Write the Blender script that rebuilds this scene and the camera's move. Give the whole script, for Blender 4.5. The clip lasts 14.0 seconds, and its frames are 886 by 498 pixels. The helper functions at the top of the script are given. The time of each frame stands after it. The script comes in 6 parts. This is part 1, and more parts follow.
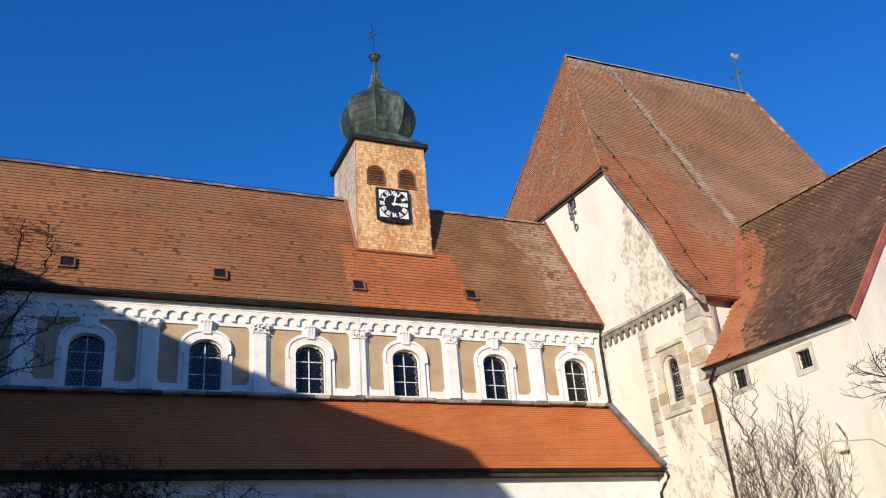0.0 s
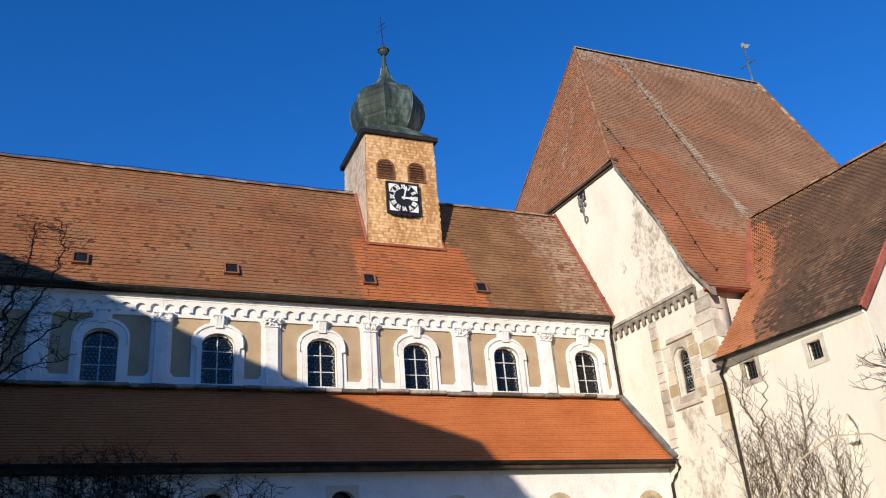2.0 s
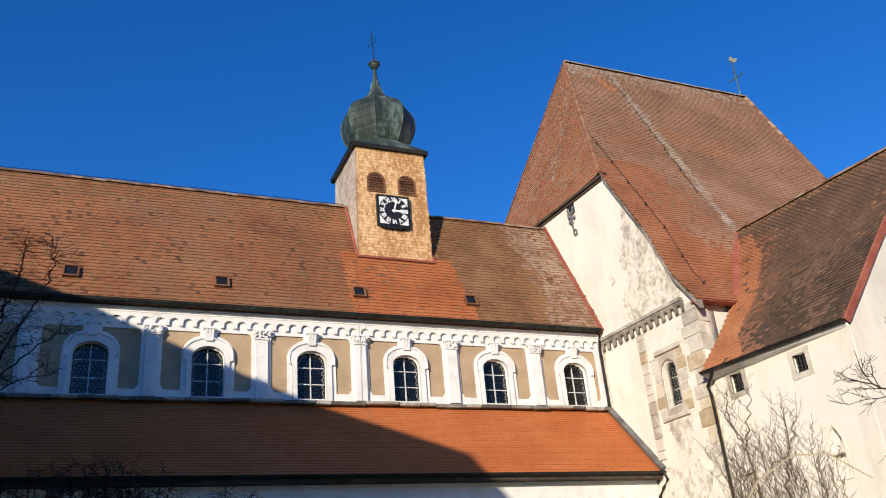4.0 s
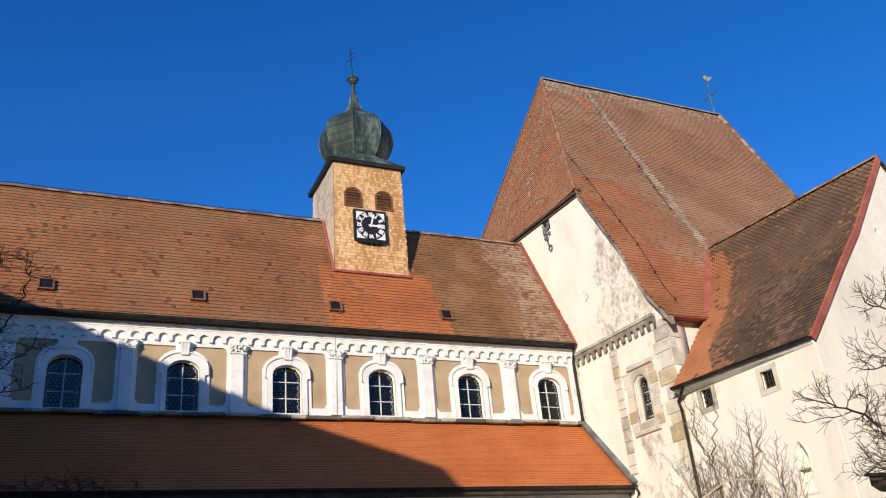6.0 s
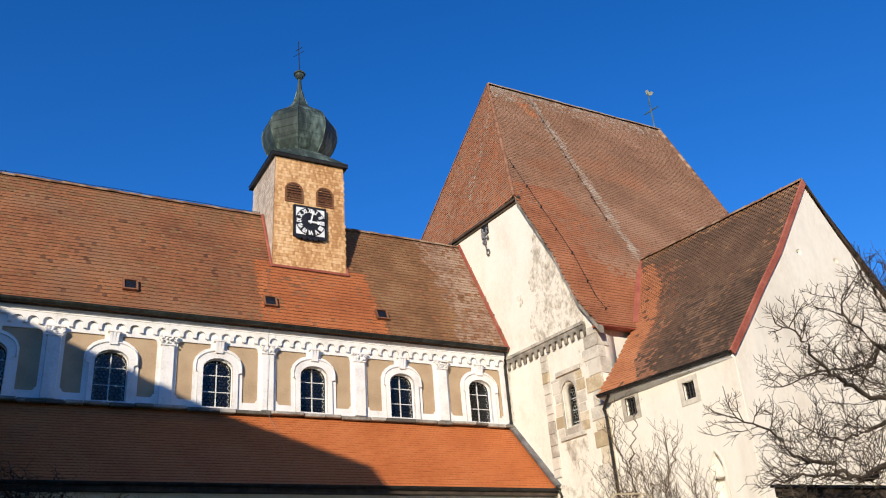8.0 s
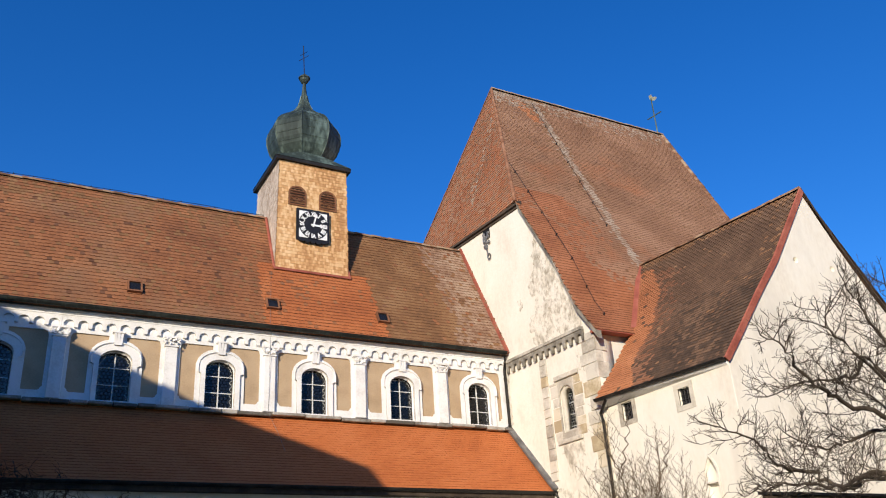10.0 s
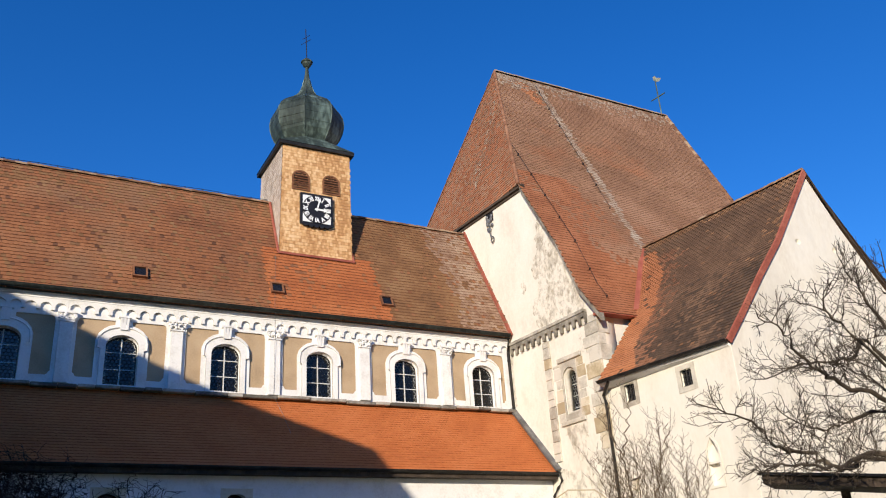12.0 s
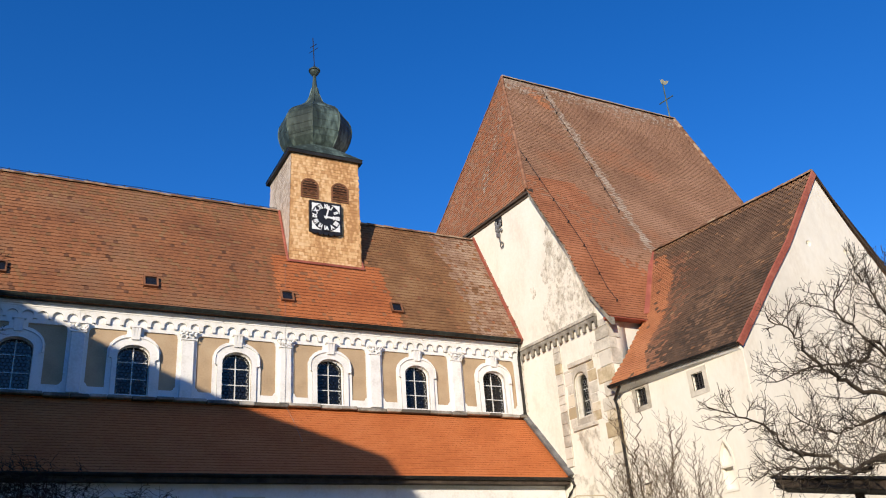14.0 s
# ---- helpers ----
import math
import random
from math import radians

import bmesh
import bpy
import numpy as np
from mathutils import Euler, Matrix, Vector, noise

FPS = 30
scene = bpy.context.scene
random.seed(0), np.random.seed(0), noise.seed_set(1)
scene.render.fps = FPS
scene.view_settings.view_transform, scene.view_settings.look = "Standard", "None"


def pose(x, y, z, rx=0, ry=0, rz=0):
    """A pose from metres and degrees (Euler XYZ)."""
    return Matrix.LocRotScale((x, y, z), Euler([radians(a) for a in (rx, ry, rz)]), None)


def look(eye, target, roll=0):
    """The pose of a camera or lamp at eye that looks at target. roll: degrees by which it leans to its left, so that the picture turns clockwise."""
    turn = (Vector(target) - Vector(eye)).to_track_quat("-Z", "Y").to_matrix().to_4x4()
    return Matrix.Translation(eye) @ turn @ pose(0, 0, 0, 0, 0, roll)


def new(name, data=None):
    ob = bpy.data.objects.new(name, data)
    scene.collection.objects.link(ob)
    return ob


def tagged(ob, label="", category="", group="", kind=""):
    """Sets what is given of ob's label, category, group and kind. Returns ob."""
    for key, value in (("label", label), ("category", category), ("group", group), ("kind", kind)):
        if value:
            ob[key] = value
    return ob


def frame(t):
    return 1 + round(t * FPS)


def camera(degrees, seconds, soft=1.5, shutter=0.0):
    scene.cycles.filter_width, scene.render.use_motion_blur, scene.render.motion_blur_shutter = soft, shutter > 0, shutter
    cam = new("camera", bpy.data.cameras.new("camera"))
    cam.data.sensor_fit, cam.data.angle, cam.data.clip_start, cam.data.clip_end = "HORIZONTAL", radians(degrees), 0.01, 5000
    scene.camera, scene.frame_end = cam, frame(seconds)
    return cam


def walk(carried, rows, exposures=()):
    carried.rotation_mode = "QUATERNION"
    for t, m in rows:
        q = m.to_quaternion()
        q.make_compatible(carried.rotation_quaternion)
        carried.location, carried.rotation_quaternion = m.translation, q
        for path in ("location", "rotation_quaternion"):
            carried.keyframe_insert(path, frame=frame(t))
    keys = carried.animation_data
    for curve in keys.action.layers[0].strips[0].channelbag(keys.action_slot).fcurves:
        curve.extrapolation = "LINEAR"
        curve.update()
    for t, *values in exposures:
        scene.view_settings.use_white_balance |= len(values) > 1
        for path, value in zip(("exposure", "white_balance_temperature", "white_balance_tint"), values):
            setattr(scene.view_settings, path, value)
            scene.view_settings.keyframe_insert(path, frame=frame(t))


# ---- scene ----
cam = camera(55.0, 14.0, 1.1)
# seconds, eye x, y, z, yaw, pitch, roll
ROWS = [
    (0, -0.100, 1.850, 1.620, -24.54, 24.57, -4.94),
    (0.5, -0.098, 1.833, 1.620, -23.99, 23.75, -5.09),
    (1, -0.097, 1.817, 1.620, -23.52, 23.56, -5.12),
    (1.5, -0.095, 1.800, 1.620, -23.50, 23.88, -5.10),
    (2, -0.094, 1.741, 1.620, -23.66, 24.11, -4.97),
    (2.5, -0.092, 1.682, 1.620, -23.48, 24.27, -4.89),
    (3, -0.091, 1.624, 1.620, -23.93, 24.46, -5.14),
    (3.2, -0.090, 1.600, 1.620, -24.20, 24.54, -5.19),
    (5.3, -0.084, 1.220, 1.620, -24.38, 25.01, -5.17),
    (5.5, -0.083, 1.183, 1.620, -25.44, 25.16, -5.55),
    (6, -0.082, 1.092, 1.620, -25.85, 25.36, -5.45),
    (6.5, -0.080, 1.000, 1.620, -26.23, 25.36, -5.24),
    (7, -0.075, 0.908, 1.620, -27.17, 25.30, -5.31),
    (7.5, -0.069, 0.817, 1.620, -29.06, 25.02, -4.93),
    (7.7, -0.067, 0.780, 1.620, -29.92, 24.87, -4.72),
    (9.8, -0.045, 0.220, 1.620, -29.87, 24.89, -3.83),
    (10, -0.043, 0.203, 1.620, -29.54, 24.85, -3.85),
    (10.5, -0.037, 0.160, 1.620, -28.90, 24.63, -3.90),
    (11, -0.032, 0.116, 1.620, -28.68, 24.25, -3.98),
    (11.5, -0.027, 0.073, 1.620, -28.88, 23.80, -3.99),
    (12, -0.021, 0.030, 1.620, -29.03, 23.66, -3.98),
    (12.5, -0.016, 0.022, 1.620, -28.83, 23.78, -3.87),
    (13, -0.011, 0.015, 1.620, -28.57, 23.94, -3.77),
    (13.5, -0.005, 0.008, 1.620, -28.30, 24.10, -4.00),
    (14, -0.000, 0.000, 1.620, -28.33, 24.10, -4.40),
]


def aim(x, y, z, yaw, pitch, roll):
    yaw, pitch = radians(yaw), radians(pitch)
    way = Vector((-math.sin(yaw) * math.cos(pitch), math.cos(yaw) * math.cos(pitch), math.sin(pitch)))
    eye = Vector((x, y, z))
    return look(eye, eye + way, roll)


walk(cam, [(t, aim(*r)) for t, *r in ROWS])

# ---- light: low winter afternoon sun from the south-west, deep blue sky ----
SUN_UP, SUN_TURN = 16.5, 225.0
world = bpy.data.worlds.new("sky")
scene.world = world
world.use_nodes = True
wn = world.node_tree
sky = wn.nodes.new("ShaderNodeTexSky")
sky.sky_type = "NISHITA"
sky.sun_disc = False
sky.sun_elevation, sky.sun_rotation = radians(SUN_UP), radians(SUN_TURN)
sky.altitude, sky.air_density, sky.dust_density, sky.ozone_density = 400, 1.0, 0.0, 5.0
deep = wn.nodes.new("ShaderNodeHueSaturation")
deep.inputs["Hue"].default_value, deep.inputs["Saturation"].default_value, deep.inputs["Value"].default_value = 0.512, 1.21, 1.44
wn.links.new(sky.outputs[0], deep.inputs["Color"])
wn.links.new(deep.outputs[0], wn.nodes["Background"].inputs[0])
wn.nodes["Background"].inputs[1].default_value = 0.128
sun = new("sun", bpy.data.lights.new("sun", "SUN"))
sun.data.energy, sun.data.angle, sun.data.color = 5.4, radians(0.5), (1.0, 0.875, 0.70)
sun.matrix_world = look((-math.cos(radians(SUN_UP)) * 0.7071 * 60, -math.cos(radians(SUN_UP)) * 0.7071 * 60, math.sin(radians(SUN_UP)) * 60), (0, 0, 0))
scene.view_settings.exposure = 0.02


# ---- materials ----
def node_mat(name, stops, scale=4.0, fine=40.0, rough=0.85, bump=0.3, bump_scale=60.0, island=0.0, obj_random=0.0, metal=0.0, spec=0.3,
             stain=None, stain_scale=0.6, stain_cut=(0.5, 0.7), streak=0.0, obj_coords=False):
    """A surface whose colour runs through stops by noise at two sizes, with optional stains and per-piece variation."""
    m = bpy.data.materials.new(name)
    m.use_nodes = True
    t = m.node_tree
    n, l = t.nodes, t.links
    bsdf = n["Principled BSDF"]
    bsdf.inputs["Roughness"].default_value = rough
    bsdf.inputs["Metallic"].default_value = metal
    bsdf.inputs["Specular IOR Level"].default_value = spec
    co = n.new("ShaderNodeTexCoord")
    geo = n.new("ShaderNodeNewGeometry")
    where = geo.outputs["Position"]
    if streak:
        mp = n.new("ShaderNodeMapping")
        mp.inputs["Scale"].default_value = (1, 1, streak)
        l.new(where, mp.inputs[0])
        where = mp.outputs[0]

    def noise_at(s, detail=5.0):
        k = n.new("ShaderNodeTexNoise")
        k.inputs["Scale"].default_value = s
        k.inputs["Detail"].default_value = detail
        l.new(where, k.inputs["Vector"])
        return k.outputs["Fac"]

    def mix_float(a, b, w):
        k = n.new("ShaderNodeMath")
        k.operation = "MULTIPLY_ADD"
        l.new(b, k.inputs[0])
        k.inputs[1].default_value = w
        l.new(a, k.inputs[2])
        return k.outputs[0]

    def shift(a, w):
        k = n.new("ShaderNodeMath")
        k.operation = "ADD"
        l.new(a, k.inputs[0])
        k.inputs[1].default_value = w
        return k.outputs[0]

    fac = shift(mix_float(noise_at(scale), noise_at(fine), 0.5), -0.25)
    if island:
        fac = shift(mix_float(fac, geo.outputs["Random Per Island"], island), -island / 2)
    if obj_random:
        info = n.new("ShaderNodeObjectInfo")
        fac = shift(mix_float(fac, info.outputs["Random"], obj_random), -obj_random / 2)
    ramp = n.new("ShaderNodeValToRGB")
    e = ramp.color_ramp.elements
    for i, c in enumerate(stops):
        at = 0.28 + 0.44 * i / max(1, len(stops) - 1)
        k = e[i] if i < 2 else e.new(at)
        k.position, k.color = at, (*c, 1)
    l.new(fac, ramp.inputs[0])
    colour = ramp.outputs[0]
    if stain:
        cut = n.new("ShaderNodeMapRange")
        cut.inputs["From Min"].default_value, cut.inputs["From Max"].default_value = stain_cut
        l.new(mix_float(shift(noise_at(stain_scale, 6.0), -0.1), noise_at(stain_scale * 9), 0.2), cut.inputs[0])
        mx = n.new("ShaderNodeMix")
        mx.data_type = "RGBA"
        l.new(cut.outputs[0], mx.inputs["Factor"])
        l.new(colour, mx.inputs["A"])
        mx.inputs["B"].default_value = (*stain, 1)
        colour = mx.outputs["Result"]
    l.new(colour, bsdf.inputs["Base Color"])
    if bump:
        b = n.new("ShaderNodeBump")
        b.inputs["Strength"].default_value, b.inputs["Distance"].default_value = bump, 0.02
        l.new(mix_float(noise_at(bump_scale), noise_at(bump_scale / 7), 1.5), b.inputs["Height"])
        l.new(b.outputs[0], bsdf.inputs["Normal"])
    return m


PLASTER_WHITE = node_mat("white_stucco", [(0.66, 0.64, 0.60), (0.78, 0.77, 0.74), (0.82, 0.81, 0.79)], 1.5, 14, 0.9, 0.15)
PLASTER_TAN = node_mat("ochre_plaster", [(0.36, 0.26, 0.16), (0.44, 0.32, 0.20), (0.48, 0.36, 0.23)], 1.2, 18, 0.92, 0.25)
PLASTER_CREAM = node_mat("cream_plaster", [(0.68, 0.62, 0.52), (0.76, 0.71, 0.61), (0.79, 0.75, 0.66)], 0.7, 9, 0.93, 0.3, 30,
                         stain=(0.55, 0.50, 0.42), stain_scale=0.35, stain_cut=(0.60, 0.85), streak=0.45)
PLASTER_OLD = node_mat("weathered_plaster", [(0.68, 0.62, 0.52), (0.76, 0.71, 0.61), (0.79, 0.75, 0.66)], 0.9, 8, 0.95, 0.5, 14,
                       stain=(0.56, 0.51, 0.42), stain_scale=0.8, stain_cut=(0.66, 0.86), streak=0.6)
STONE = node_mat("grey_limestone", [(0.36, 0.325, 0.265), (0.50, 0.46, 0.38), (0.62, 0.58, 0.49)], 2.2, 11, 0.94, 0.7, 22, obj_random=0.5, stain=(0.66, 0.61, 0.52), stain_scale=1.4, stain_cut=(0.52, 0.74))
STONE_OCHRE = node_mat("ochre_limestone", [(0.40, 0.32, 0.20), (0.54, 0.45, 0.30), (0.64, 0.57, 0.44)], 2.2, 11, 0.94, 0.7, 22, obj_random=0.6, stain=(0.66, 0.61, 0.52), stain_scale=1.4, stain_cut=(0.55, 0.76))
TILE_NAVE = node_mat("weathered_clay_tile", [(0.185, 0.075, 0.036), (0.27, 0.108, 0.047), (0.325, 0.142, 0.064)], 0.5, 7, 0.88, 0.15, 50, island=0.10,
                     stain=(0.22, 0.125, 0.070), stain_scale=0.45, stain_cut=(0.50, 0.80))
TILE_NEW = node_mat("newer_clay_tile", [(0.32, 0.098, 0.034), (0.40, 0.125, 0.042), (0.45, 0.155, 0.056)], 0.8, 9, 0.85, 0.15, 50, island=0.14)
TILE_LICHEN = node_mat("lichened_clay_tile", [(0.17, 0.085, 0.042), (0.24, 0.125, 0.062), (0.31, 0.18, 0.098)], 0.9, 8, 0.92, 0.25, 50, island=0.20)
TILE_EAST = node_mat("brown_lichened_tile", [(0.165, 0.082, 0.038), (0.225, 0.112, 0.050), (0.275, 0.150, 0.072)], 0.9, 8, 0.92, 0.2, 50, island=0.12,
                     stain=(0.26, 0.165, 0.080), stain_scale=1.6, stain_cut=(0.66, 0.78))
TILE_REPAIR = node_mat("rust_red_tile", [(0.27, 0.098, 0.044), (0.345, 0.130, 0.058), (0.40, 0.160, 0.076)], 0.8, 9, 0.88, 0.15, 50, island=0.14)
TILE_STRIP = node_mat("orange_repair_tile", [(0.34, 0.125, 0.052), (0.43, 0.165, 0.070), (0.49, 0.205, 0.092)], 0.8, 9, 0.88, 0.15, 50, island=0.14)
STONE_DIRTY = node_mat("lichened_dark_stone", [(0.15, 0.135, 0.11), (0.30, 0.275, 0.225), (0.50, 0.46, 0.385)], 1.8, 11, 0.95, 0.7, 22, obj_random=0.3, stain=(0.12, 0.108, 0.09), stain_scale=1.3, stain_cut=(0.55, 0.72))
TILE_AISLE = node_mat("orange_clay_tile", [(0.42, 0.120, 0.034), (0.49, 0.148, 0.043), (0.53, 0.172, 0.056)], 0.6, 9, 0.8, 0.12, 50, island=0.10)
TILE_CHOIR = node_mat("brown_clay_tile", [(0.23, 0.118, 0.066), (0.305, 0.160, 0.090), (0.37, 0.205, 0.122)], 0.35, 6, 0.9, 0.15, 50, island=0.12,
                      stain=(0.36, 0.140, 0.062), stain_scale=0.16, stain_cut=(0.58, 0.74))
TILE_ANNEX = node_mat("mossy_brown_tile", [(0.085, 0.050, 0.032), (0.135, 0.078, 0.047), (0.185, 0.110, 0.066)], 0.6, 7, 0.93, 0.2, 50, island=0.14)
TILE_MOSS = node_mat("blackened_mossy_tile", [(0.050, 0.034, 0.024), (0.085, 0.054, 0.036), (0.13, 0.080, 0.050)], 0.9, 7, 0.95, 0.25, 50, island=0.16)
TILE_FADE = node_mat("half_cleaned_tile", [(0.17, 0.078, 0.042), (0.235, 0.108, 0.058), (0.29, 0.14, 0.078)], 0.8, 9, 0.9, 0.2, 50, island=0.14)
# tile tails: shadow lines between the rows put into the colour, with some dirt
TILE_TAIL = node_mat("dirty_shaded_tile_tail", [(0.095, 0.042, 0.023), (0.14, 0.062, 0.034), (0.185, 0.085, 0.048)], 1.5, 9, 0.95, 0.1, island=0.15)
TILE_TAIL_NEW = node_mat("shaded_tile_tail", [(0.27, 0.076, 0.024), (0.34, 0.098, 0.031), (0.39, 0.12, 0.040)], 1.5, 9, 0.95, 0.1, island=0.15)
TILE_TAIL_DARK = node_mat("mossy_shaded_tile_tail", [(0.065, 0.040, 0.026), (0.095, 0.056, 0.035), (0.13, 0.078, 0.048)], 1.5, 9, 0.95, 0.1, island=0.15)
RIDGE_TILE = node_mat("mossy_ridge_tile", [(0.14, 0.075, 0.045), (0.24, 0.12, 0.065), (0.36, 0.25, 0.16)], 2, 9, 0.92, 0.3, 40, obj_random=0.4)
HIP_TILE = node_mat("weathered_hip_tile", [(0.17, 0.080, 0.046), (0.25, 0.112, 0.060), (0.32, 0.165, 0.095)], 2, 9, 0.92, 0.3, 40, obj_random=0.3)
RED_TRIM = node_mat("red_painted_verge", [(0.24, 0.064, 0.042), (0.32, 0.092, 0.060), (0.38, 0.13, 0.085)], 1.5, 12, 0.8, 0.15)
SHINGLE = node_mat("larch_shingle", [(0.44, 0.225, 0.09), (0.62, 0.36, 0.16), (0.74, 0.50, 0.27)], 1.2, 10, 0.8, 0.3, 60, island=0.4, streak=0.3)
SHINGLE_GREY = node_mat("greyed_shingle", [(0.40, 0.31, 0.24), (0.56, 0.46, 0.37), (0.66, 0.57, 0.48)], 1.2, 10, 0.85, 0.3, 60, island=0.4, streak=0.3)
STREAK = node_mat("lichen_streak_tile", [(0.27, 0.17, 0.11), (0.37, 0.265, 0.185), (0.45, 0.36, 0.27)], 1.5, 8, 0.93, 0.25, 50, island=0.25)
TILE_PALE = node_mat("pale_worn_tile", [(0.21, 0.115, 0.068), (0.30, 0.185, 0.12), (0.37, 0.26, 0.18)], 1.2, 8, 0.93, 0.25, 50, island=0.22)
DARK_GLASS = node_mat("dark_glass", [(0.010, 0.011, 0.013), (0.014, 0.015, 0.018), (0.02, 0.021, 0.024)], 3, 15, 0.15, 0.0, spec=0.35)
LEDGE = node_mat("dirty_ledge_stone", [(0.10, 0.09, 0.075), (0.22, 0.20, 0.17), (0.42, 0.39, 0.34)], 1.5, 9, 0.95, 0.7, 20, obj_random=0.5)
COPPER = node_mat("patinated_copper", [(0.020, 0.030, 0.026), (0.050, 0.070, 0.060), (0.19, 0.26, 0.22)], 1.3, 7, 0.62, 0.15, 20, metal=0.35, streak=0.25, spec=0.4)
DARK_METAL = node_mat("dark_sheet_metal", [(0.018, 0.016, 0.015), (0.032, 0.029, 0.026), (0.055, 0.05, 0.044)], 2, 12, 0.5, 0.1, metal=0.5)
LEAD = node_mat("grey_lead_flashing", [(0.12, 0.12, 0.12), (0.20, 0.20, 0.20), (0.28, 0.28, 0.27)], 2, 12, 0.55, 0.15, metal=0.5)
IRON = node_mat("black_iron", [(0.014, 0.014, 0.016), (0.022, 0.022, 0.024), (0.035, 0.033, 0.032)], 3, 15, 0.6, 0.1, metal=0.4)
BLACK_PAINT = node_mat("black_clock_paint", [(0.010, 0.010, 0.014), (0.014, 0.014, 0.018), (0.02, 0.02, 0.024)], 3, 15, 0.5, 0.05)
WHITE_PAINT = node_mat("white_clock_paint", [(0.76, 0.76, 0.74), (0.82, 0.82, 0.80), (0.85, 0.85, 0.84)], 3, 15, 0.6, 0.05)
GILT = node_mat("gilded_metal", [(0.42, 0.36, 0.20), (0.55, 0.48, 0.28), (0.62, 0.55, 0.34)], 3, 15, 0.45, 0.05, metal=0.5)
LOUVRE = node_mat("brown_louvre_wood", [(0.12, 0.05, 0.025), (0.20, 0.085, 0.04), (0.27, 0.12, 0.06)], 2, 15, 0.8, 0.2, streak=0.3)
GUTTER_COPPER = node_mat("brown_copper_gutter", [(0.018, 0.020, 0.018), (0.032, 0.036, 0.032), (0.060, 0.070, 0.062)], 2, 9, 0.5, 0.1, metal=0.5)
WINDOW_BAR = node_mat("pale_window_bar", [(0.50, 0.50, 0.48), (0.62, 0.62, 0.60), (0.70, 0.70, 0.68)], 3, 15, 0.7, 0.05)
BARK = node_mat("grey_brown_bark", [(0.030, 0.022, 0.015), (0.062, 0.047, 0.034), (0.12, 0.096, 0.070)], 3, 20, 0.95, 0.5, 40)
BARK_PALE = node_mat("pale_twig_bark", [(0.08, 0.055, 0.036), (0.13, 0.095, 0.064), (0.20, 0.155, 0.11)], 3, 20, 0.95, 0.4, 40)
CANE = node_mat("pale_dry_cane", [(0.42, 0.34, 0.22), (0.52, 0.43, 0.29), (0.60, 0.50, 0.35)], 3, 20, 0.8, 0.2, 40)
BARK_RED = node_mat("reddish_twig_bark", [(0.020, 0.012, 0.009), (0.042, 0.022, 0.016), (0.07, 0.035, 0.025)], 3, 20, 0.95, 0.4, 40)
GRASS = node_mat("winter_grass", [(0.045, 0.055, 0.02), (0.075, 0.085, 0.03), (0.12, 0.11, 0.05)], 0.5, 9, 0.95, 0.6, 20, stain=(0.10, 0.075, 0.045), stain_scale=0.2, stain_cut=(0.5, 0.7))
WOOD_DARK = node_mat("dark_brown_timber", [(0.035, 0.025, 0.018), (0.06, 0.044, 0.032), (0.095, 0.07, 0.052)], 2, 18, 0.8, 0.3, streak=0.2)


def old_glass():
    """Dark, slightly wavy window glass."""
    m = bpy.data.materials.new("old_glass")
    m.use_nodes = True
    n, l = m.node_tree.nodes, m.node_tree.links
    b = n["Principled BSDF"]
    b.inputs["Base Color"].default_value = (0.008, 0.009, 0.011, 1)
    b.inputs["Specular IOR Level"].default_value, b.inputs["Roughness"].default_value = 0.5, 0.12
    geo = n.new("ShaderNodeNewGeometry")
    k = n.new("ShaderNodeTexNoise")
    k.inputs["Scale"].default_value = 9
    l.new(geo.outputs["Position"], k.inputs["Vector"])
    bp = n.new("ShaderNodeBump")
    bp.inputs["Strength"].default_value, bp.inputs["Distance"].default_value = 0.25, 0.02
    l.new(k.outputs["Fac"], bp.inputs["Height"])
    l.new(bp.outputs[0], b.inputs["Normal"])
    return m


GLASS = old_glass()
LEADING = node_mat("window_lead", [(0.28, 0.28, 0.27), (0.38, 0.38, 0.36), (0.46, 0.46, 0.44)], 3, 15, 0.7, 0.05)


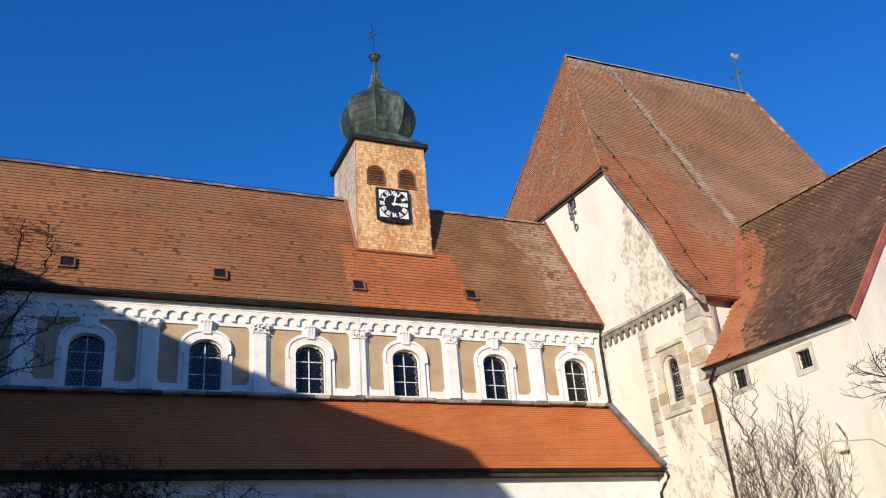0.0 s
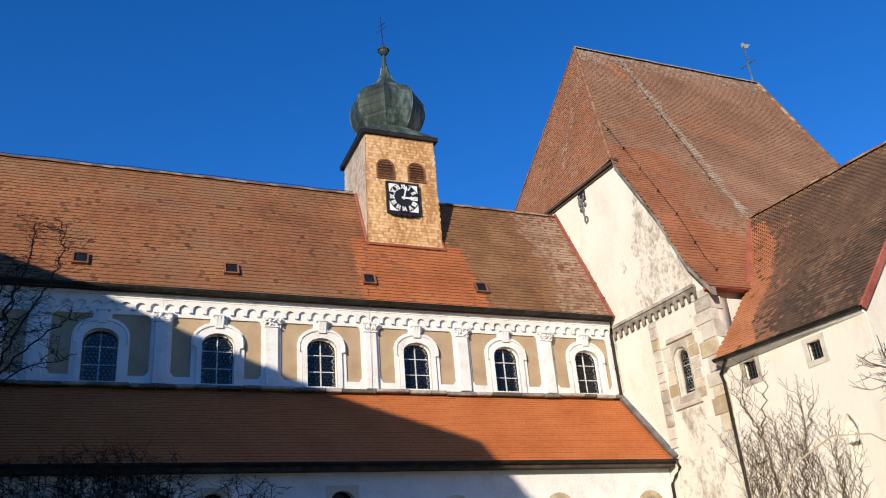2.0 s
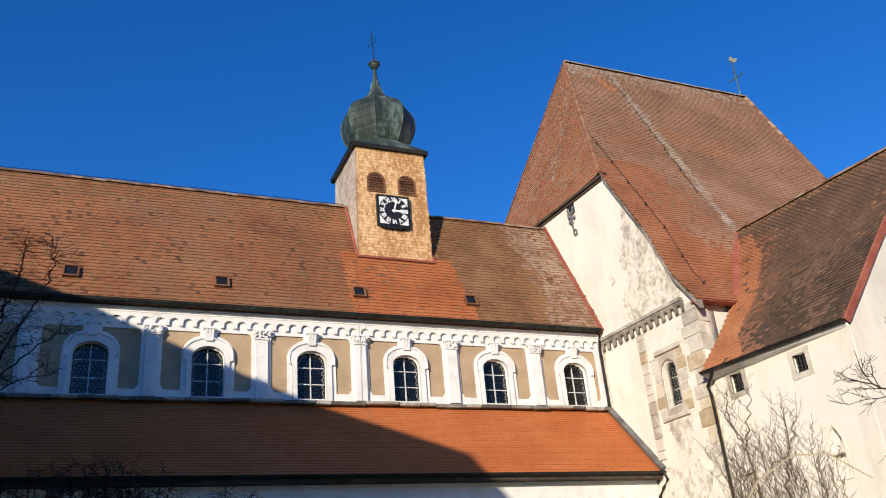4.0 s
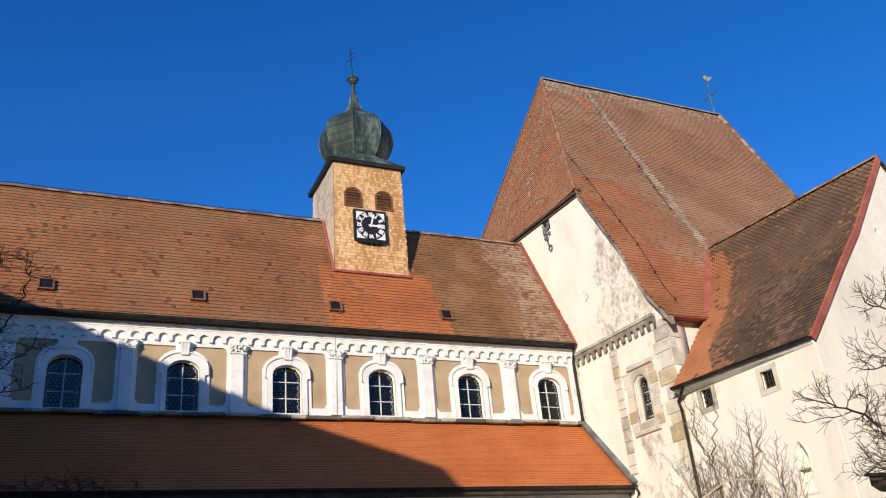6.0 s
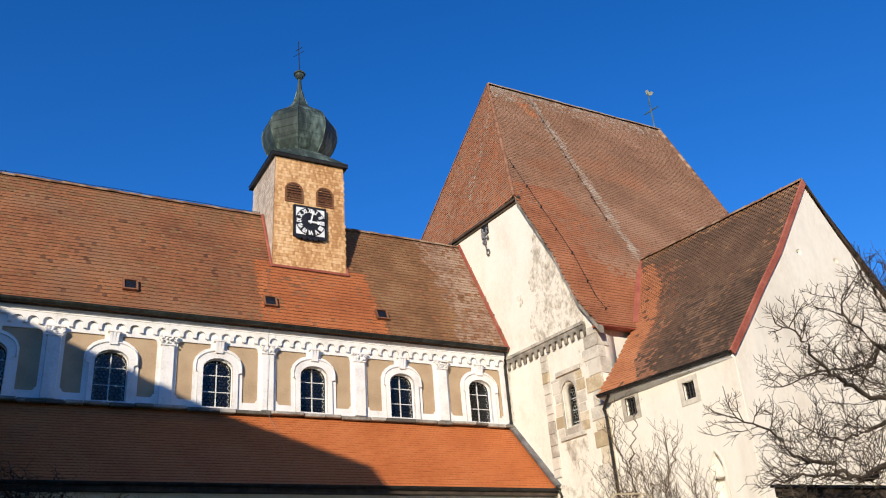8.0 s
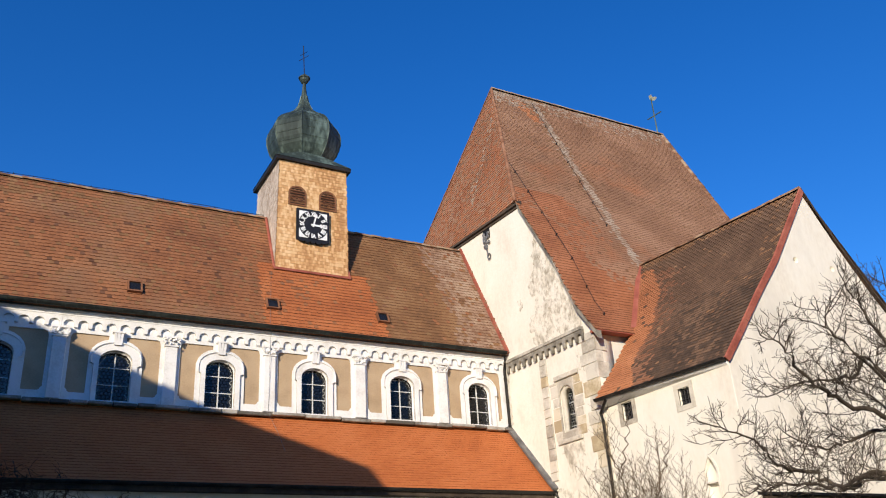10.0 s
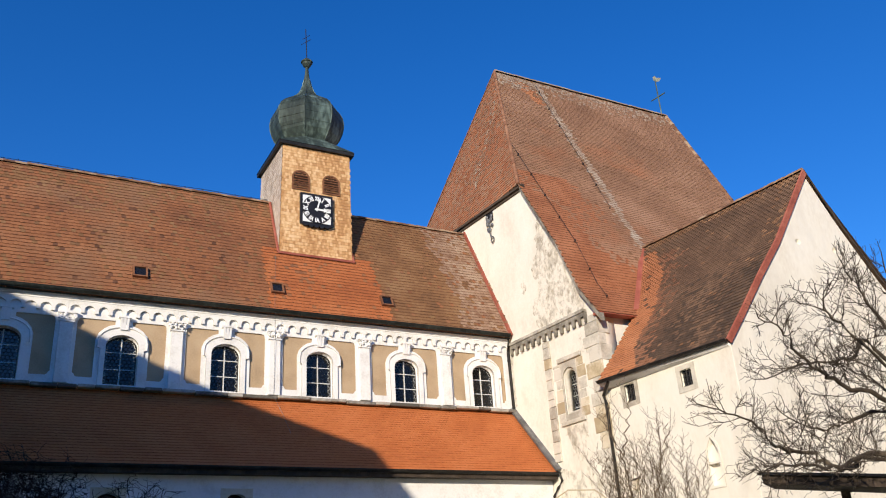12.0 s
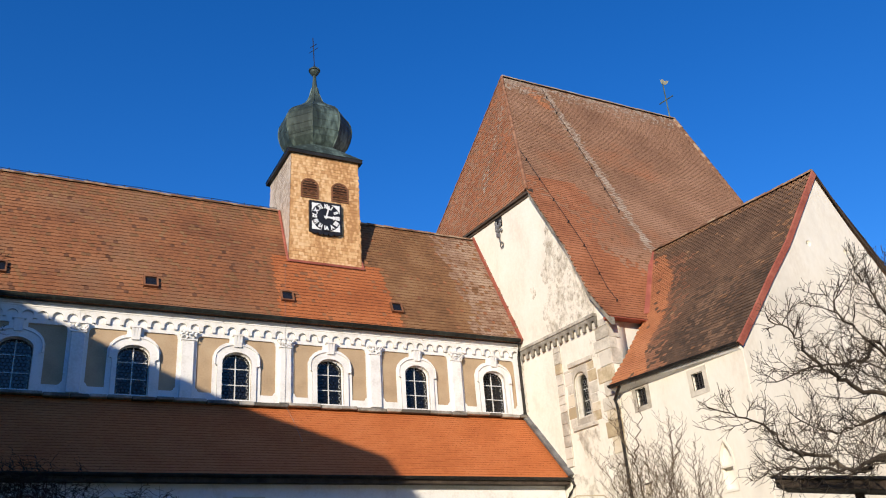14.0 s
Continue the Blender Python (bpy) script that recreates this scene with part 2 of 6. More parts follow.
def flaking_plaster():
    """Cream plaster that has come away in small ragged flakes over grey rubble."""
    m = bpy.data.materials.new("flaking_plaster")
    m.use_nodes = True
    n, l = m.node_tree.nodes, m.node_tree.links
    b = n["Principled BSDF"]
    b.inputs["Roughness"].default_value, b.inputs["Specular IOR Level"].default_value = 0.96, 0.2
    geo = n.new("ShaderNodeNewGeometry")
    mp = n.new("ShaderNodeMapping")
    mp.inputs["Scale"].default_value, mp.inputs["Rotation"].default_value = (1, 1, 0.62), (0.5, 0, 0)
    l.new(geo.outputs["Position"], mp.inputs[0])

    def tex(scale, detail, rough):
        k = n.new("ShaderNodeTexNoise")
        k.inputs["Scale"].default_value, k.inputs["Detail"].default_value, k.inputs["Roughness"].default_value = scale, detail, rough
        l.new(mp.outputs[0], k.inputs["Vector"])
        return k.outputs["Fac"]

    def ramp(fac, stops):
        r = n.new("ShaderNodeValToRGB")
        for i, (at, c) in enumerate(stops):
            e = r.color_ramp.elements[i] if i < 2 else r.color_ramp.elements.new(at)
            e.position, e.color = at, (*c, 1)
        l.new(fac, r.inputs[0])
        return r.outputs[0]

    base = ramp(tex(2.4, 9, 0.68), [(0.34, (0.42, 0.38, 0.31)), (0.44, (0.62, 0.57, 0.47)), (0.51, (0.75, 0.70, 0.60))])
    grime = ramp(tex(6.0, 8, 0.7), [(0.38, (0.50, 0.47, 0.41)), (0.50, (1, 1, 1))])
    mx = n.new("ShaderNodeMix")
    mx.data_type, mx.blend_type = "RGBA", "MULTIPLY"
    mx.inputs["Factor"].default_value = 0.75
    l.new(base, mx.inputs["A"])
    l.new(grime, mx.inputs["B"])
    l.new(mx.outputs["Result"], b.inputs["Base Color"])
    bp = n.new("ShaderNodeBump")
    bp.inputs["Strength"].default_value, bp.inputs["Distance"].default_value = 0.9, 0.05
    l.new(tex(4.5, 9, 0.65), bp.inputs["Height"])
    l.new(bp.outputs[0], b.inputs["Normal"])
    return m


RUBBLE = flaking_plaster()


# ---- mesh helpers ----
def part(name, bm, material, parent=None, label=""):
    me = bpy.data.meshes.new(name)
    bm.to_mesh(me)
    bm.free()
    return part_mesh(name, me, material, parent, label)


def part_mesh(name, me, material, parent=None, label=""):
    for m in material if isinstance(material, (list, tuple)) else [material]:
        me.materials.append(m)
    ob = new(name, me)
    ob.parent = parent
    return tagged(ob, label)


def thing(name, label, category, group="", kind="", at=(0, 0, 0)):
    ob = new(name)
    ob.empty_display_size = 0.3
    return tagged(ob, label, category, group, kind)


def hexa(bm, c):
    """A block from eight corners: bottom four, then top four, both counter-clockwise from above."""
    v = [bm.verts.new(p) for p in c]
    for f in ((3, 2, 1, 0), (4, 5, 6, 7), (0, 1, 5, 4), (1, 2, 6, 5), (2, 3, 7, 6), (3, 0, 4, 7)):
        bm.faces.new([v[i] for i in f])
    return v


def block(bm, x0, x1, y0, y1, z0, z1):
    return hexa(bm, [(x0, y0, z0), (x1, y0, z0), (x1, y1, z0), (x0, y1, z0), (x0, y0, z1), (x1, y0, z1), (x1, y1, z1), (x0, y1, z1)])


def soft_block(x0, x1, y0, y1, z0, z1, r=0.015):
    bm = bmesh.new()
    block(bm, x0, x1, y0, y1, z0, z1)
    bmesh.ops.bevel(bm, geom=bm.edges[:], offset=r, segments=1, affect="EDGES")
    return bm


def prism(bm, pts, shift):
    """A solid between the outline pts and the same outline moved by shift."""
    a = [bm.verts.new(p) for p in pts]
    b = [bm.verts.new(Vector(p) + Vector(shift)) for p in pts]
    bm.faces.new(a)
    bm.faces.new(b[::-1])
    for i in range(len(a)):
        j = (i + 1) % len(a)
        bm.faces.new((a[j], a[i], b[i], b[j]))
    bmesh.ops.recalc_face_normals(bm, faces=bm.faces[:])
    return bm


def tube(bm, path, radius, sides=8, closed_ends=True):
    """A round rod along a path; radius may be one number or one for each point."""
    rings = []
    path = [Vector(p) for p in path]
    for i, p in enumerate(path):
        d = (path[min(i + 1, len(path) - 1)] - path[max(i - 1, 0)]).normalized()
        a = d.orthogonal().normalized() if abs(d.z) > 0.95 else d.cross(Vector((0, 0, 1))).normalized()
        b = d.cross(a)
        r = radius[i] if isinstance(radius, (list, tuple)) else radius
        rings.append([bm.verts.new(p + a * r * math.cos(2 * math.pi * k / sides) + b * r * math.sin(2 * math.pi * k / sides)) for k in range(sides)])
    for r0, r1 in zip(rings, rings[1:]):
        for k in range(sides):
            bm.faces.new((r0[k], r0[(k + 1) % sides], r1[(k + 1) % sides], r1[k]))
    if closed_ends:
        bm.faces.new(rings[0][::-1])
        bm.faces.new(rings[-1])
    return bm


def plate(outline, holes, depth, place):
    """A slab with holes: outline and holes as (a, z) points; place(a, z, d) gives the world point at depth d behind the front."""
    cu = bpy.data.curves.new("plate", "CURVE")
    cu.dimensions, cu.fill_mode, cu.extrude = "2D", "BOTH", 0.5
    for loop in (outline, *holes):
        s = cu.splines.new("POLY")
        s.points.add(len(loop) - 1)
        s.use_cyclic_u = True
        for p, (a, z) in zip(s.points, loop):
            p.co = (a, z, 0, 1)
    ob = bpy.data.objects.new("plate", cu)
    scene.collection.objects.link(ob)
    bpy.context.view_layer.update()
    me = bpy.data.meshes.new_from_object(ob.evaluated_get(bpy.context.evaluated_depsgraph_get()))
    bpy.data.objects.remove(ob)
    for v in me.vertices:
        a, z, d = v.co
        v.co = place(a, z, (0.5 - d) * depth)
    bm = bmesh.new()
    bm.from_mesh(me)
    bmesh.ops.remove_doubles(bm, verts=bm.verts[:], dist=0.0005)
    bmesh.ops.recalc_face_normals(bm, faces=bm.faces[:])
    bm.to_mesh(me)
    bm.free()
    return me


def arch(c, half, z0, spring, rise, n=10):
    """An opening's outline: straight jambs and a round or segmental head."""
    pts = [(c - half, z0), (c + half, z0)]
    for k in range(n + 1):
        a = math.pi * k / n
        pts.append((c + half * math.cos(a), spring + rise * math.sin(a)))
    return pts


def inside(poly, x, y):
    hit = False
    for (x0, y0), (x1, y1) in zip(poly, poly[1:] + poly[:1]):
        if (y0 > y) != (y1 > y) and x < (x1 - x0) * (y - y0) / (y1 - y0) + x0:
            hit = not hit
    return hit


def tile_field(surface, poly, row, wide, lift, choose=None, seed=1, sag=0.012, tail_slot=0, cut=0.6):
    """Rows of overlapping clay tiles with rounded tails on surface(s, l), s along the eaves and l up the slope, within poly."""
    rnd = random.Random(seed)
    verts, faces, slots = [], [], []
    s0, s1 = min(p[0] for p in poly), max(p[0] for p in poly)
    l0, l1 = min(p[1] for p in poly), max(p[1] for p in poly)
    j, l = 0, l0
    while l < l1:
        s = s0 + (wide / 2 if j % 2 else 0) + rnd.uniform(-0.01, 0.01)
        while s < s1:
            if inside(poly, s + wide / 2, l + row * 0.5):
                p = surface(s, l)
                e, u = (surface(s + wide, l) - p), (surface(s, l + row) - p)
                nrm = e.cross(u).normalized()
                u = u.normalized()
                e = e.normalized()
                q, g = rnd.uniform(-sag, sag), wide * 0.492
                up = lift * rnd.uniform(0.85, 1.15)
                m = p + e * (wide / 2) + u * q
                k = len(verts)
                c = (0.05 * row + 0.022) * (1 if cut < 0.9 else 0.1)
                tail = [(-g, c), (-g * cut, 0.0), (g * cut, 0.0), (g, c)]
                skew = rnd.uniform(-0.12, 0.12) * lift
                for a, b in tail:
                    verts.append(m + e * a + u * b + nrm * (up + skew * a / g))
                verts += [m + e * g + u * row * 1.08 + nrm * 0.004, m - e * g + u * row * 1.08 + nrm * 0.004]
                for a, b in tail:
                    verts.append(m + e * a + u * b - nrm * 0.01)
                faces.append((k, k + 1, k + 2, k + 3, k + 4, k + 5))
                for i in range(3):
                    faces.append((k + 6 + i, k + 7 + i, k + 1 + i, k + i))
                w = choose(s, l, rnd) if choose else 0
                # tail faces take the darker slot, which paints a shade line under each row
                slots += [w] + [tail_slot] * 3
            s += wide
        l += row
        j += 1
    me = bpy.data.meshes.new("tiles")
    me.from_pydata([tuple(v) for v in verts], [], faces)
    me.polygons.foreach_set("material_index", slots)
    me.update()
    return me


def ridge_tiles(parent, a, b, r, length, material, name="ridge_tile", dip=0.03):
    """A line of half-round cap tiles from a to b, each overlapping the next."""
    a, b = Vector(a), Vector(b)
    d = (b - a).normalized()
    n = max(1, round((b - a).length / length))
    step = (b - a) / n
    side = d.cross(Vector((0, 0, 1))).normalized()
    up = side.cross(d).normalized()
    bm = bmesh.new()
    rings = []
    for t, rr in ((0, r * 1.12), (1.12, r)):
        c = d * (step.length * t)
        rings.append([bm.verts.new(c + side * rr * math.cos(math.pi * k / 6) + up * (rr * math.sin(math.pi * k / 6) - dip)) for k in range(7)])
    for k in range(6):
        bm.faces.new((rings[0][k], rings[0][k + 1], rings[1][k + 1], rings[1][k]))
    bm.faces.new(rings[0][::-1])
    me = bpy.data.meshes.new(name)
    bm.to_mesh(me)
    bm.free()
    me.materials.append(material)
    rnd = random.Random(n)
    for k in range(n):
        ob = new(name, me)
        ob.parent = parent
        ob.matrix_basis = Matrix.Translation(a + step * k + up * rnd.uniform(-0.012, 0.012))


def revolve(bm, profile, centre, sides, turn=0.0):
    """A turned body from (radius, height) pairs, faceted or round."""
    rings = []
    for r, z in profile:
        rings.append([bm.verts.new((centre[0] + r * math.cos(turn + 2 * math.pi * k / sides), centre[1] + r * math.sin(turn + 2 * math.pi * k / sides), centre[2] + z)) for k in range(sides)])
    for r0, r1 in zip(rings, rings[1:]):
        for k in range(sides):
            bm.faces.new((r0[k], r0[(k + 1) % sides], r1[(k + 1) % sides], r1[k]))
    bm.faces.new(rings[0][::-1])
    bm.faces.new(rings[-1])
    return bm


# ---- ground ----
bm = bmesh.new()
R0 = [0, 30, 60, 120, 400, 1500, 4000]
rings = [[bm.verts.new((10, 15, 0))]]
for r in R0[1:]:
    rings.append([bm.verts.new((10 + r * math.cos(2 * math.pi * k / 32), 15 + r * math.sin(2 * math.pi * k / 32), 0)) for k in range(32)])
for k in range(32):
    bm.faces.new((rings[0][0], rings[1][k], rings[1][(k + 1) % 32]))
for a, b in zip(rings[1:], rings[2:]):
    for k in range(32):
        bm.faces.new((a[k], b[k], b[(k + 1) % 32], a[(k + 1) % 32]))
tagged(part("ground", bm, GRASS), "short winter grass of the cloister court", "ground", kind="structure")

# ---- nave: clerestory wall, main roof, aisle ----
WALL_Y, EAVE_Z, RIDGE_Y, RIDGE_Z = 30.0, 12.70, 32.5, 18.8
WEST, EAST = -13.0, 19.46
BAYS = [-11.2, -7.45, -3.72, -0.02, 3.68, 7.26, 10.84, 14.50, 18.06]
SKEW = radians(-5.3)
UC = Vector((math.cos(SKEW), -math.sin(SKEW), 0))
VC = Vector((math.sin(SKEW), math.cos(SKEW), 0))
CORNER = Vector((19.46, 30.0, 0))


def choir_at(u, v, z):
    """A point by the skewed west front of the choir: u behind the wall, v along it away from the court."""
    return CORNER + UC * u + VC * v + Vector((0, 0, z))


nave = thing("church_nave", "long church nave with white stucco clerestory and red clay tile roof", "church")


def front(y):
    return lambda a, z, d: (a, y + d, z)


holes = [arch(c, 0.53, 9.66, 11.05, 0.37) for c in BAYS]
me = plate([(WEST, 0), (EAST + 0.02, 0), (EAST + 0.02, EAVE_Z), (WEST, EAVE_Z)], holes, 0.7, front(WALL_Y))
nw = part_mesh("wall", me, [PLASTER_TAN, PLASTER_WHITE], nave, "ochre plastered clerestory wall")
for f in me.polygons:
    f.material_index = 0 if f.normal.y < -0.9 else 1


def bay_plate(c, left, right):
    """White stucco relief of one bay with sunk ochre panels and the window opening."""
    ch = 0.14

    def panel(a, side):
        """From the outer edge a towards the window, running up over the arched head to the keystone; side -1: left of the window."""
        pts = [(a - side * ch, 9.88), (c + side * 0.88, 9.88), (c + side * 0.88, 11.24), (c + side * 0.80, 11.46), (c + side * 0.66, 11.62), (c + side * 0.48, 11.74), (c + side * 0.29, 11.80), (c + side * 0.29, 11.95),
               (a - side * ch, 11.95), (a - side * 0.05, 11.92), (a - side * 0.02, 11.85), (a, 11.76), (a, 9.88 + ch), (a - side * 0.05, 9.88 + ch * 0.75), (a - side * 0.08, 9.88 + ch * 0.25)]
        return pts

    holes = []
    if c - 0.88 - (left + 0.33) > 0.2:
        holes.append(panel(left + 0.34, -1))
    if (right - 0.30) - (c + 0.88) > 0.1:
        holes.append(panel(right - (0.34 if right < 19 else 0.30), 1))
    holes.append(arch(c, 0.54, 9.665, 11.05, 0.38))
    return plate([(left, 9.6), (right, 9.6), (right, 12.62), (left, 12.62)], holes, 0.060, front(WALL_Y - 0.062))


def surround(c):
    """The raised band round a window with stepped ears and an eared segmental head."""
    out = [(c - 0.71, 9.62), (c - 0.71, 10.90), (c - 0.80, 10.94), (c - 0.80, 11.18)]
    for k in range(17):
        a = math.pi * (1 - k / 16)
        out.append((c + 0.78 * math.cos(a), 11.18 + 0.50 * math.sin(a)))
    out += [(c + 0.80, 11.18), (c + 0.80, 10.94), (c + 0.71, 10.90), (c + 0.71, 9.62)]
    inner = arch(c, 0.54, 9.66, 11.05, 0.38)
    me = plate(out, [inner], 0.075, front(WALL_Y - 0.135))
    return me


def honeycomb(outline, cell, width, place):
    """Flat lead strips round six-sided panes, within the outline."""
    verts, faces = [], []
    a0, a1 = min(p[0] for p in outline), max(p[0] for p in outline)
    z0, z1 = min(p[1] for p in outline), max(p[1] for p in outline)
    dz, j = cell * 0.866, 0
    z = z0
    while z < z1 + dz:
        a = a0 + (cell / 2 if j % 2 else 0)
        while a < a1 + cell:
            if inside(outline, a, z):
                k = len(verts)
                for r in (cell * 0.577 + width / 2, cell * 0.577 - width / 2):
                    verts += [place(a + r * math.cos(radians(30 + 60 * i)), z + r * math.sin(radians(30 + 60 * i)), 0) for i in range(6)]
                faces += [(k + i, k + (i + 1) % 6, k + 6 + (i + 1) % 6, k + 6 + i) for i in range(6)]
            a += cell
        z += dz
        j += 1
    me = bpy.data.meshes.new("leading")
    me.from_pydata([tuple(v) for v in verts], [], faces)
    me.update()
    return me


def moulding(c):
    """A thin outer lip along the head of a window surround."""
    bm = bmesh.new()
    path = [(c - 0.81, WALL_Y - 0.15, 10.92), (c - 0.81, WALL_Y - 0.15, 11.18)]
    for k in range(17):
        a = math.pi * (1 - k / 16)
        path.append((c + 0.80 * math.cos(a), WALL_Y - 0.15, 11.18 + 0.52 * math.sin(a)))
    path += [(c + 0.81, WALL_Y - 0.15, 11.18), (c + 0.81, WALL_Y - 0.15, 10.92)]
    return tube(bm, path, 0.03, 6)


def arch_frieze(left, right):
    """A corbel table of little round arches on consoles."""
    n = max(1, round((right - left) / 0.46))
    w = (right - left) / n
    pts = [(left, 12.50), (left, 12.10)]
    for k in range(n):
        a0 = left + k * w
        pts += [(a0 + 0.06, 12.10), (a0 + 0.06, 12.20)]
        for i in range(7):
            a = math.pi * (1 - i / 6)
            pts.append((a0 + w / 2 + (w / 2 - 0.06) * math.cos(a), 12.22 + 0.15 * math.sin(a)))
        pts += [(a0 + w - 0.06, 12.20), (a0 + w - 0.06, 12.10)]
    pts += [(right, 12.10), (right, 12.50)]
    return plate(pts, [], 0.095, front(WALL_Y - 0.155))


for i, c in enumerate(BAYS):
    left = WEST if i == 0 else (BAYS[i - 1] + c) / 2
    right = EAST - 0.02 if i == len(BAYS) - 1 else (c + BAYS[i + 1]) / 2
    part_mesh("stucco_panel", bay_plate(c, left, right), PLASTER_WHITE, nave, "white stucco relief round sunk ochre panels")
    part_mesh("arch_frieze", arch_frieze(left + 0.002, right - 0.002), PLASTER_WHITE, nave, "white frieze of small round arches")
    win = part_mesh("window_surround", surround(c), PLASTER_WHITE, nave, "white eared stucco window surround")
    part("head_moulding", moulding(c), PLASTER_WHITE, win)
    # keystone: a tapered console with three flutes
    bm = bmesh.new()
    for k in (-1, 0, 1):
        x = c + k * 0.095
        hexa(bm, [(x - 0.035, WALL_Y - 0.20, 11.62), (x + 0.035, WALL_Y - 0.20, 11.62), (x + 0.035, WALL_Y - 0.03, 11.62), (x - 0.035, WALL_Y - 0.03, 11.62),
                  (x - 0.042 + k * 0.015, WALL_Y - 0.24, 12.02), (x + 0.042 + k * 0.015, WALL_Y - 0.24, 12.02), (x + 0.042 + k * 0.015, WALL_Y - 0.03, 12.02), (x - 0.042 + k * 0.015, WALL_Y - 0.03, 12.02)])
    block(bm, c - 0.21, c + 0.21, WALL_Y - 0.26, WALL_Y - 0.03, 12.02, 12.09)
    block(bm, c - 0.13, c + 0.13, WALL_Y - 0.20, WALL_Y - 0.03, 11.60, 12.02)
    part("keystone", bm, PLASTER_WHITE, win, "fluted stucco keystone")
    # the window in its reveal
    frame_ob = part_mesh("window", plate(arch(c, 0.525, 9.67, 11.05, 0.365), [arch(c, 0.495, 9.70, 11.04, 0.345)], 0.06, front(WALL_Y + 0.16)), DARK_METAL, nave, "leaded arched window with pale glazing bars")
    part_mesh("pane", plate(arch(c, 0.51, 9.69, 11.045, 0.355), [], 0.012, front(WALL_Y + 0.195)), GLASS, frame_ob, "dark leaded honeycomb glass")
    tagged(part_mesh("leading", honeycomb(arch(c, 0.45, 9.74, 11.03, 0.31), 0.135, 0.024, front(WALL_Y + 0.192)), LEADING, frame_ob, "honeycomb lead strips"), kind="stuff")
    bm = bmesh.new()
    block(bm, c - 0.018, c + 0.018, WALL_Y + 0.145, WALL_Y + 0.19, 9.70, 11.38)
    part("glazing_bar", bm, WINDOW_BAR, frame_ob)
    for z in (10.26, 10.86):
        bm = bmesh.new()
        block(bm, c - 0.495, c + 0.495, WALL_Y + 0.15, WALL_Y + 0.188, z - 0.015, z + 0.015)
        part("glazing_bar", bm, WINDOW_BAR, frame_ob)
    # sill stone
    part("window_sill", soft_block(c - 0.52, c + 0.52, WALL_Y - 0.13, WALL_Y + 0.15, 9.625, 9.668, 0.01), PLASTER_WHITE, win)
    if i:
        # pilaster with a foliage capital between two bays
        p = left
        pil = part("pilaster", soft_block(p - 0.22, p + 0.22, WALL_Y - 0.19, WALL_Y - 0.03, 9.62, 11.72), PLASTER_WHITE, nave, "white stucco pilaster with leaf capital")
        bm = bmesh.new()
        block(bm, p - 0.30, p + 0.30, WALL_Y - 0.26, WALL_Y - 0.03, 12.02, 12.10)
        block(bm, p - 0.25, p + 0.25, WALL_Y - 0.23, WALL_Y - 0.03, 11.72, 11.77)
        rnd = random.Random(i)
        for k in range(26):
            a, z = rnd.uniform(-0.24, 0.24), rnd.uniform(11.79, 12.01)
            r = rnd.uniform(0.03, 0.06)
            w = 1.0 + 0.25 * (z - 11.8) / 0.2
            m = Matrix.Translation((p + a * w, WALL_Y - 0.19 - rnd.uniform(0, 0.05), z)) @ Euler((rnd.uniform(0, 3), rnd.uniform(0, 3), 0)).to_matrix().to_4x4() @ Matrix.Diagonal((r * 1.6, r, r * 0.7, 1))
            bmesh.ops.create_icosphere(bm, subdivisions=1, radius=1, matrix=m)
        for sx in (-1, 1):
            tube(bm, [(p + sx * (0.22 + 0.07 * math.cos(t) * (1 - t / 9)), WALL_Y - 0.21, 11.95 + 0.07 * math.sin(t) * (1 - t / 9)) for t in np.linspace(0, 6.2, 12)], 0.022, 5)
        block(bm, p - 0.20, p + 0.20, WALL_Y - 0.17, WALL_Y - 0.03, 11.76, 12.03)
        part("capital", bm, PLASTER_WHITE, pil, "stucco leaf capital")
# cornice under the gutter
bm = bmesh.new()
for y0, z0, z1 in ((0.17, 12.50, 12.57), (0.215, 12.57, 12.63), (0.265, 12.63, 12.70)):
    block(bm, WEST, EAST - 0.01, WALL_Y - y0, WALL_Y - 0.0625, z0 + 0.0005, z1)
part("cornice", bm, PLASTER_WHITE, nave, "white stepped stucco cornice")
# uneven stone ledge along the foot of the clerestory
rnd = random.Random(5)
x = WEST
while x < EAST - 0.3:
    w = min(rnd.uniform(0.55, 1.3), EAST - 0.03 - x)
    dz = rnd.uniform(-0.03, 0.03)
    bm = soft_block(x + 0.01, x + w - 0.01, WALL_Y - 0.30 + rnd.uniform(-0.04, 0.03), WALL_Y - 0.002, 9.46 + dz, 9.58 + dz * 0.6, 0.02)
    part("ledge_stone", bm, LEDGE, nave)
    x += w

# nave roof body and tiles
NL = math.hypot(RIDGE_Y - 29.62, RIDGE_Z - 12.66)
NU = Vector((0, (RIDGE_Y - 29.62) / NL, (RIDGE_Z - 12.66) / NL))
bm = bmesh.new()
prism(bm, [(WEST - 0.1, 29.67, 12.705), (WEST - 0.1, RIDGE_Y, RIDGE_Z - 0.06), (WEST - 0.1, 35.5, 12.705)], (32.75, 0, 0))
nave_roof = part("roof", bm, TILE_NAVE, nave, "weathered red-brown clay tile roof")


def nave_surface(s, l):
    sag = 0.05 * math.sin(s * 0.33) * math.sin(math.pi * min(1, max(0, l / NL)))
    return Vector((s, 29.62, 12.66)) + NU * l + Vector((0, -0.02, sag * 0.4))


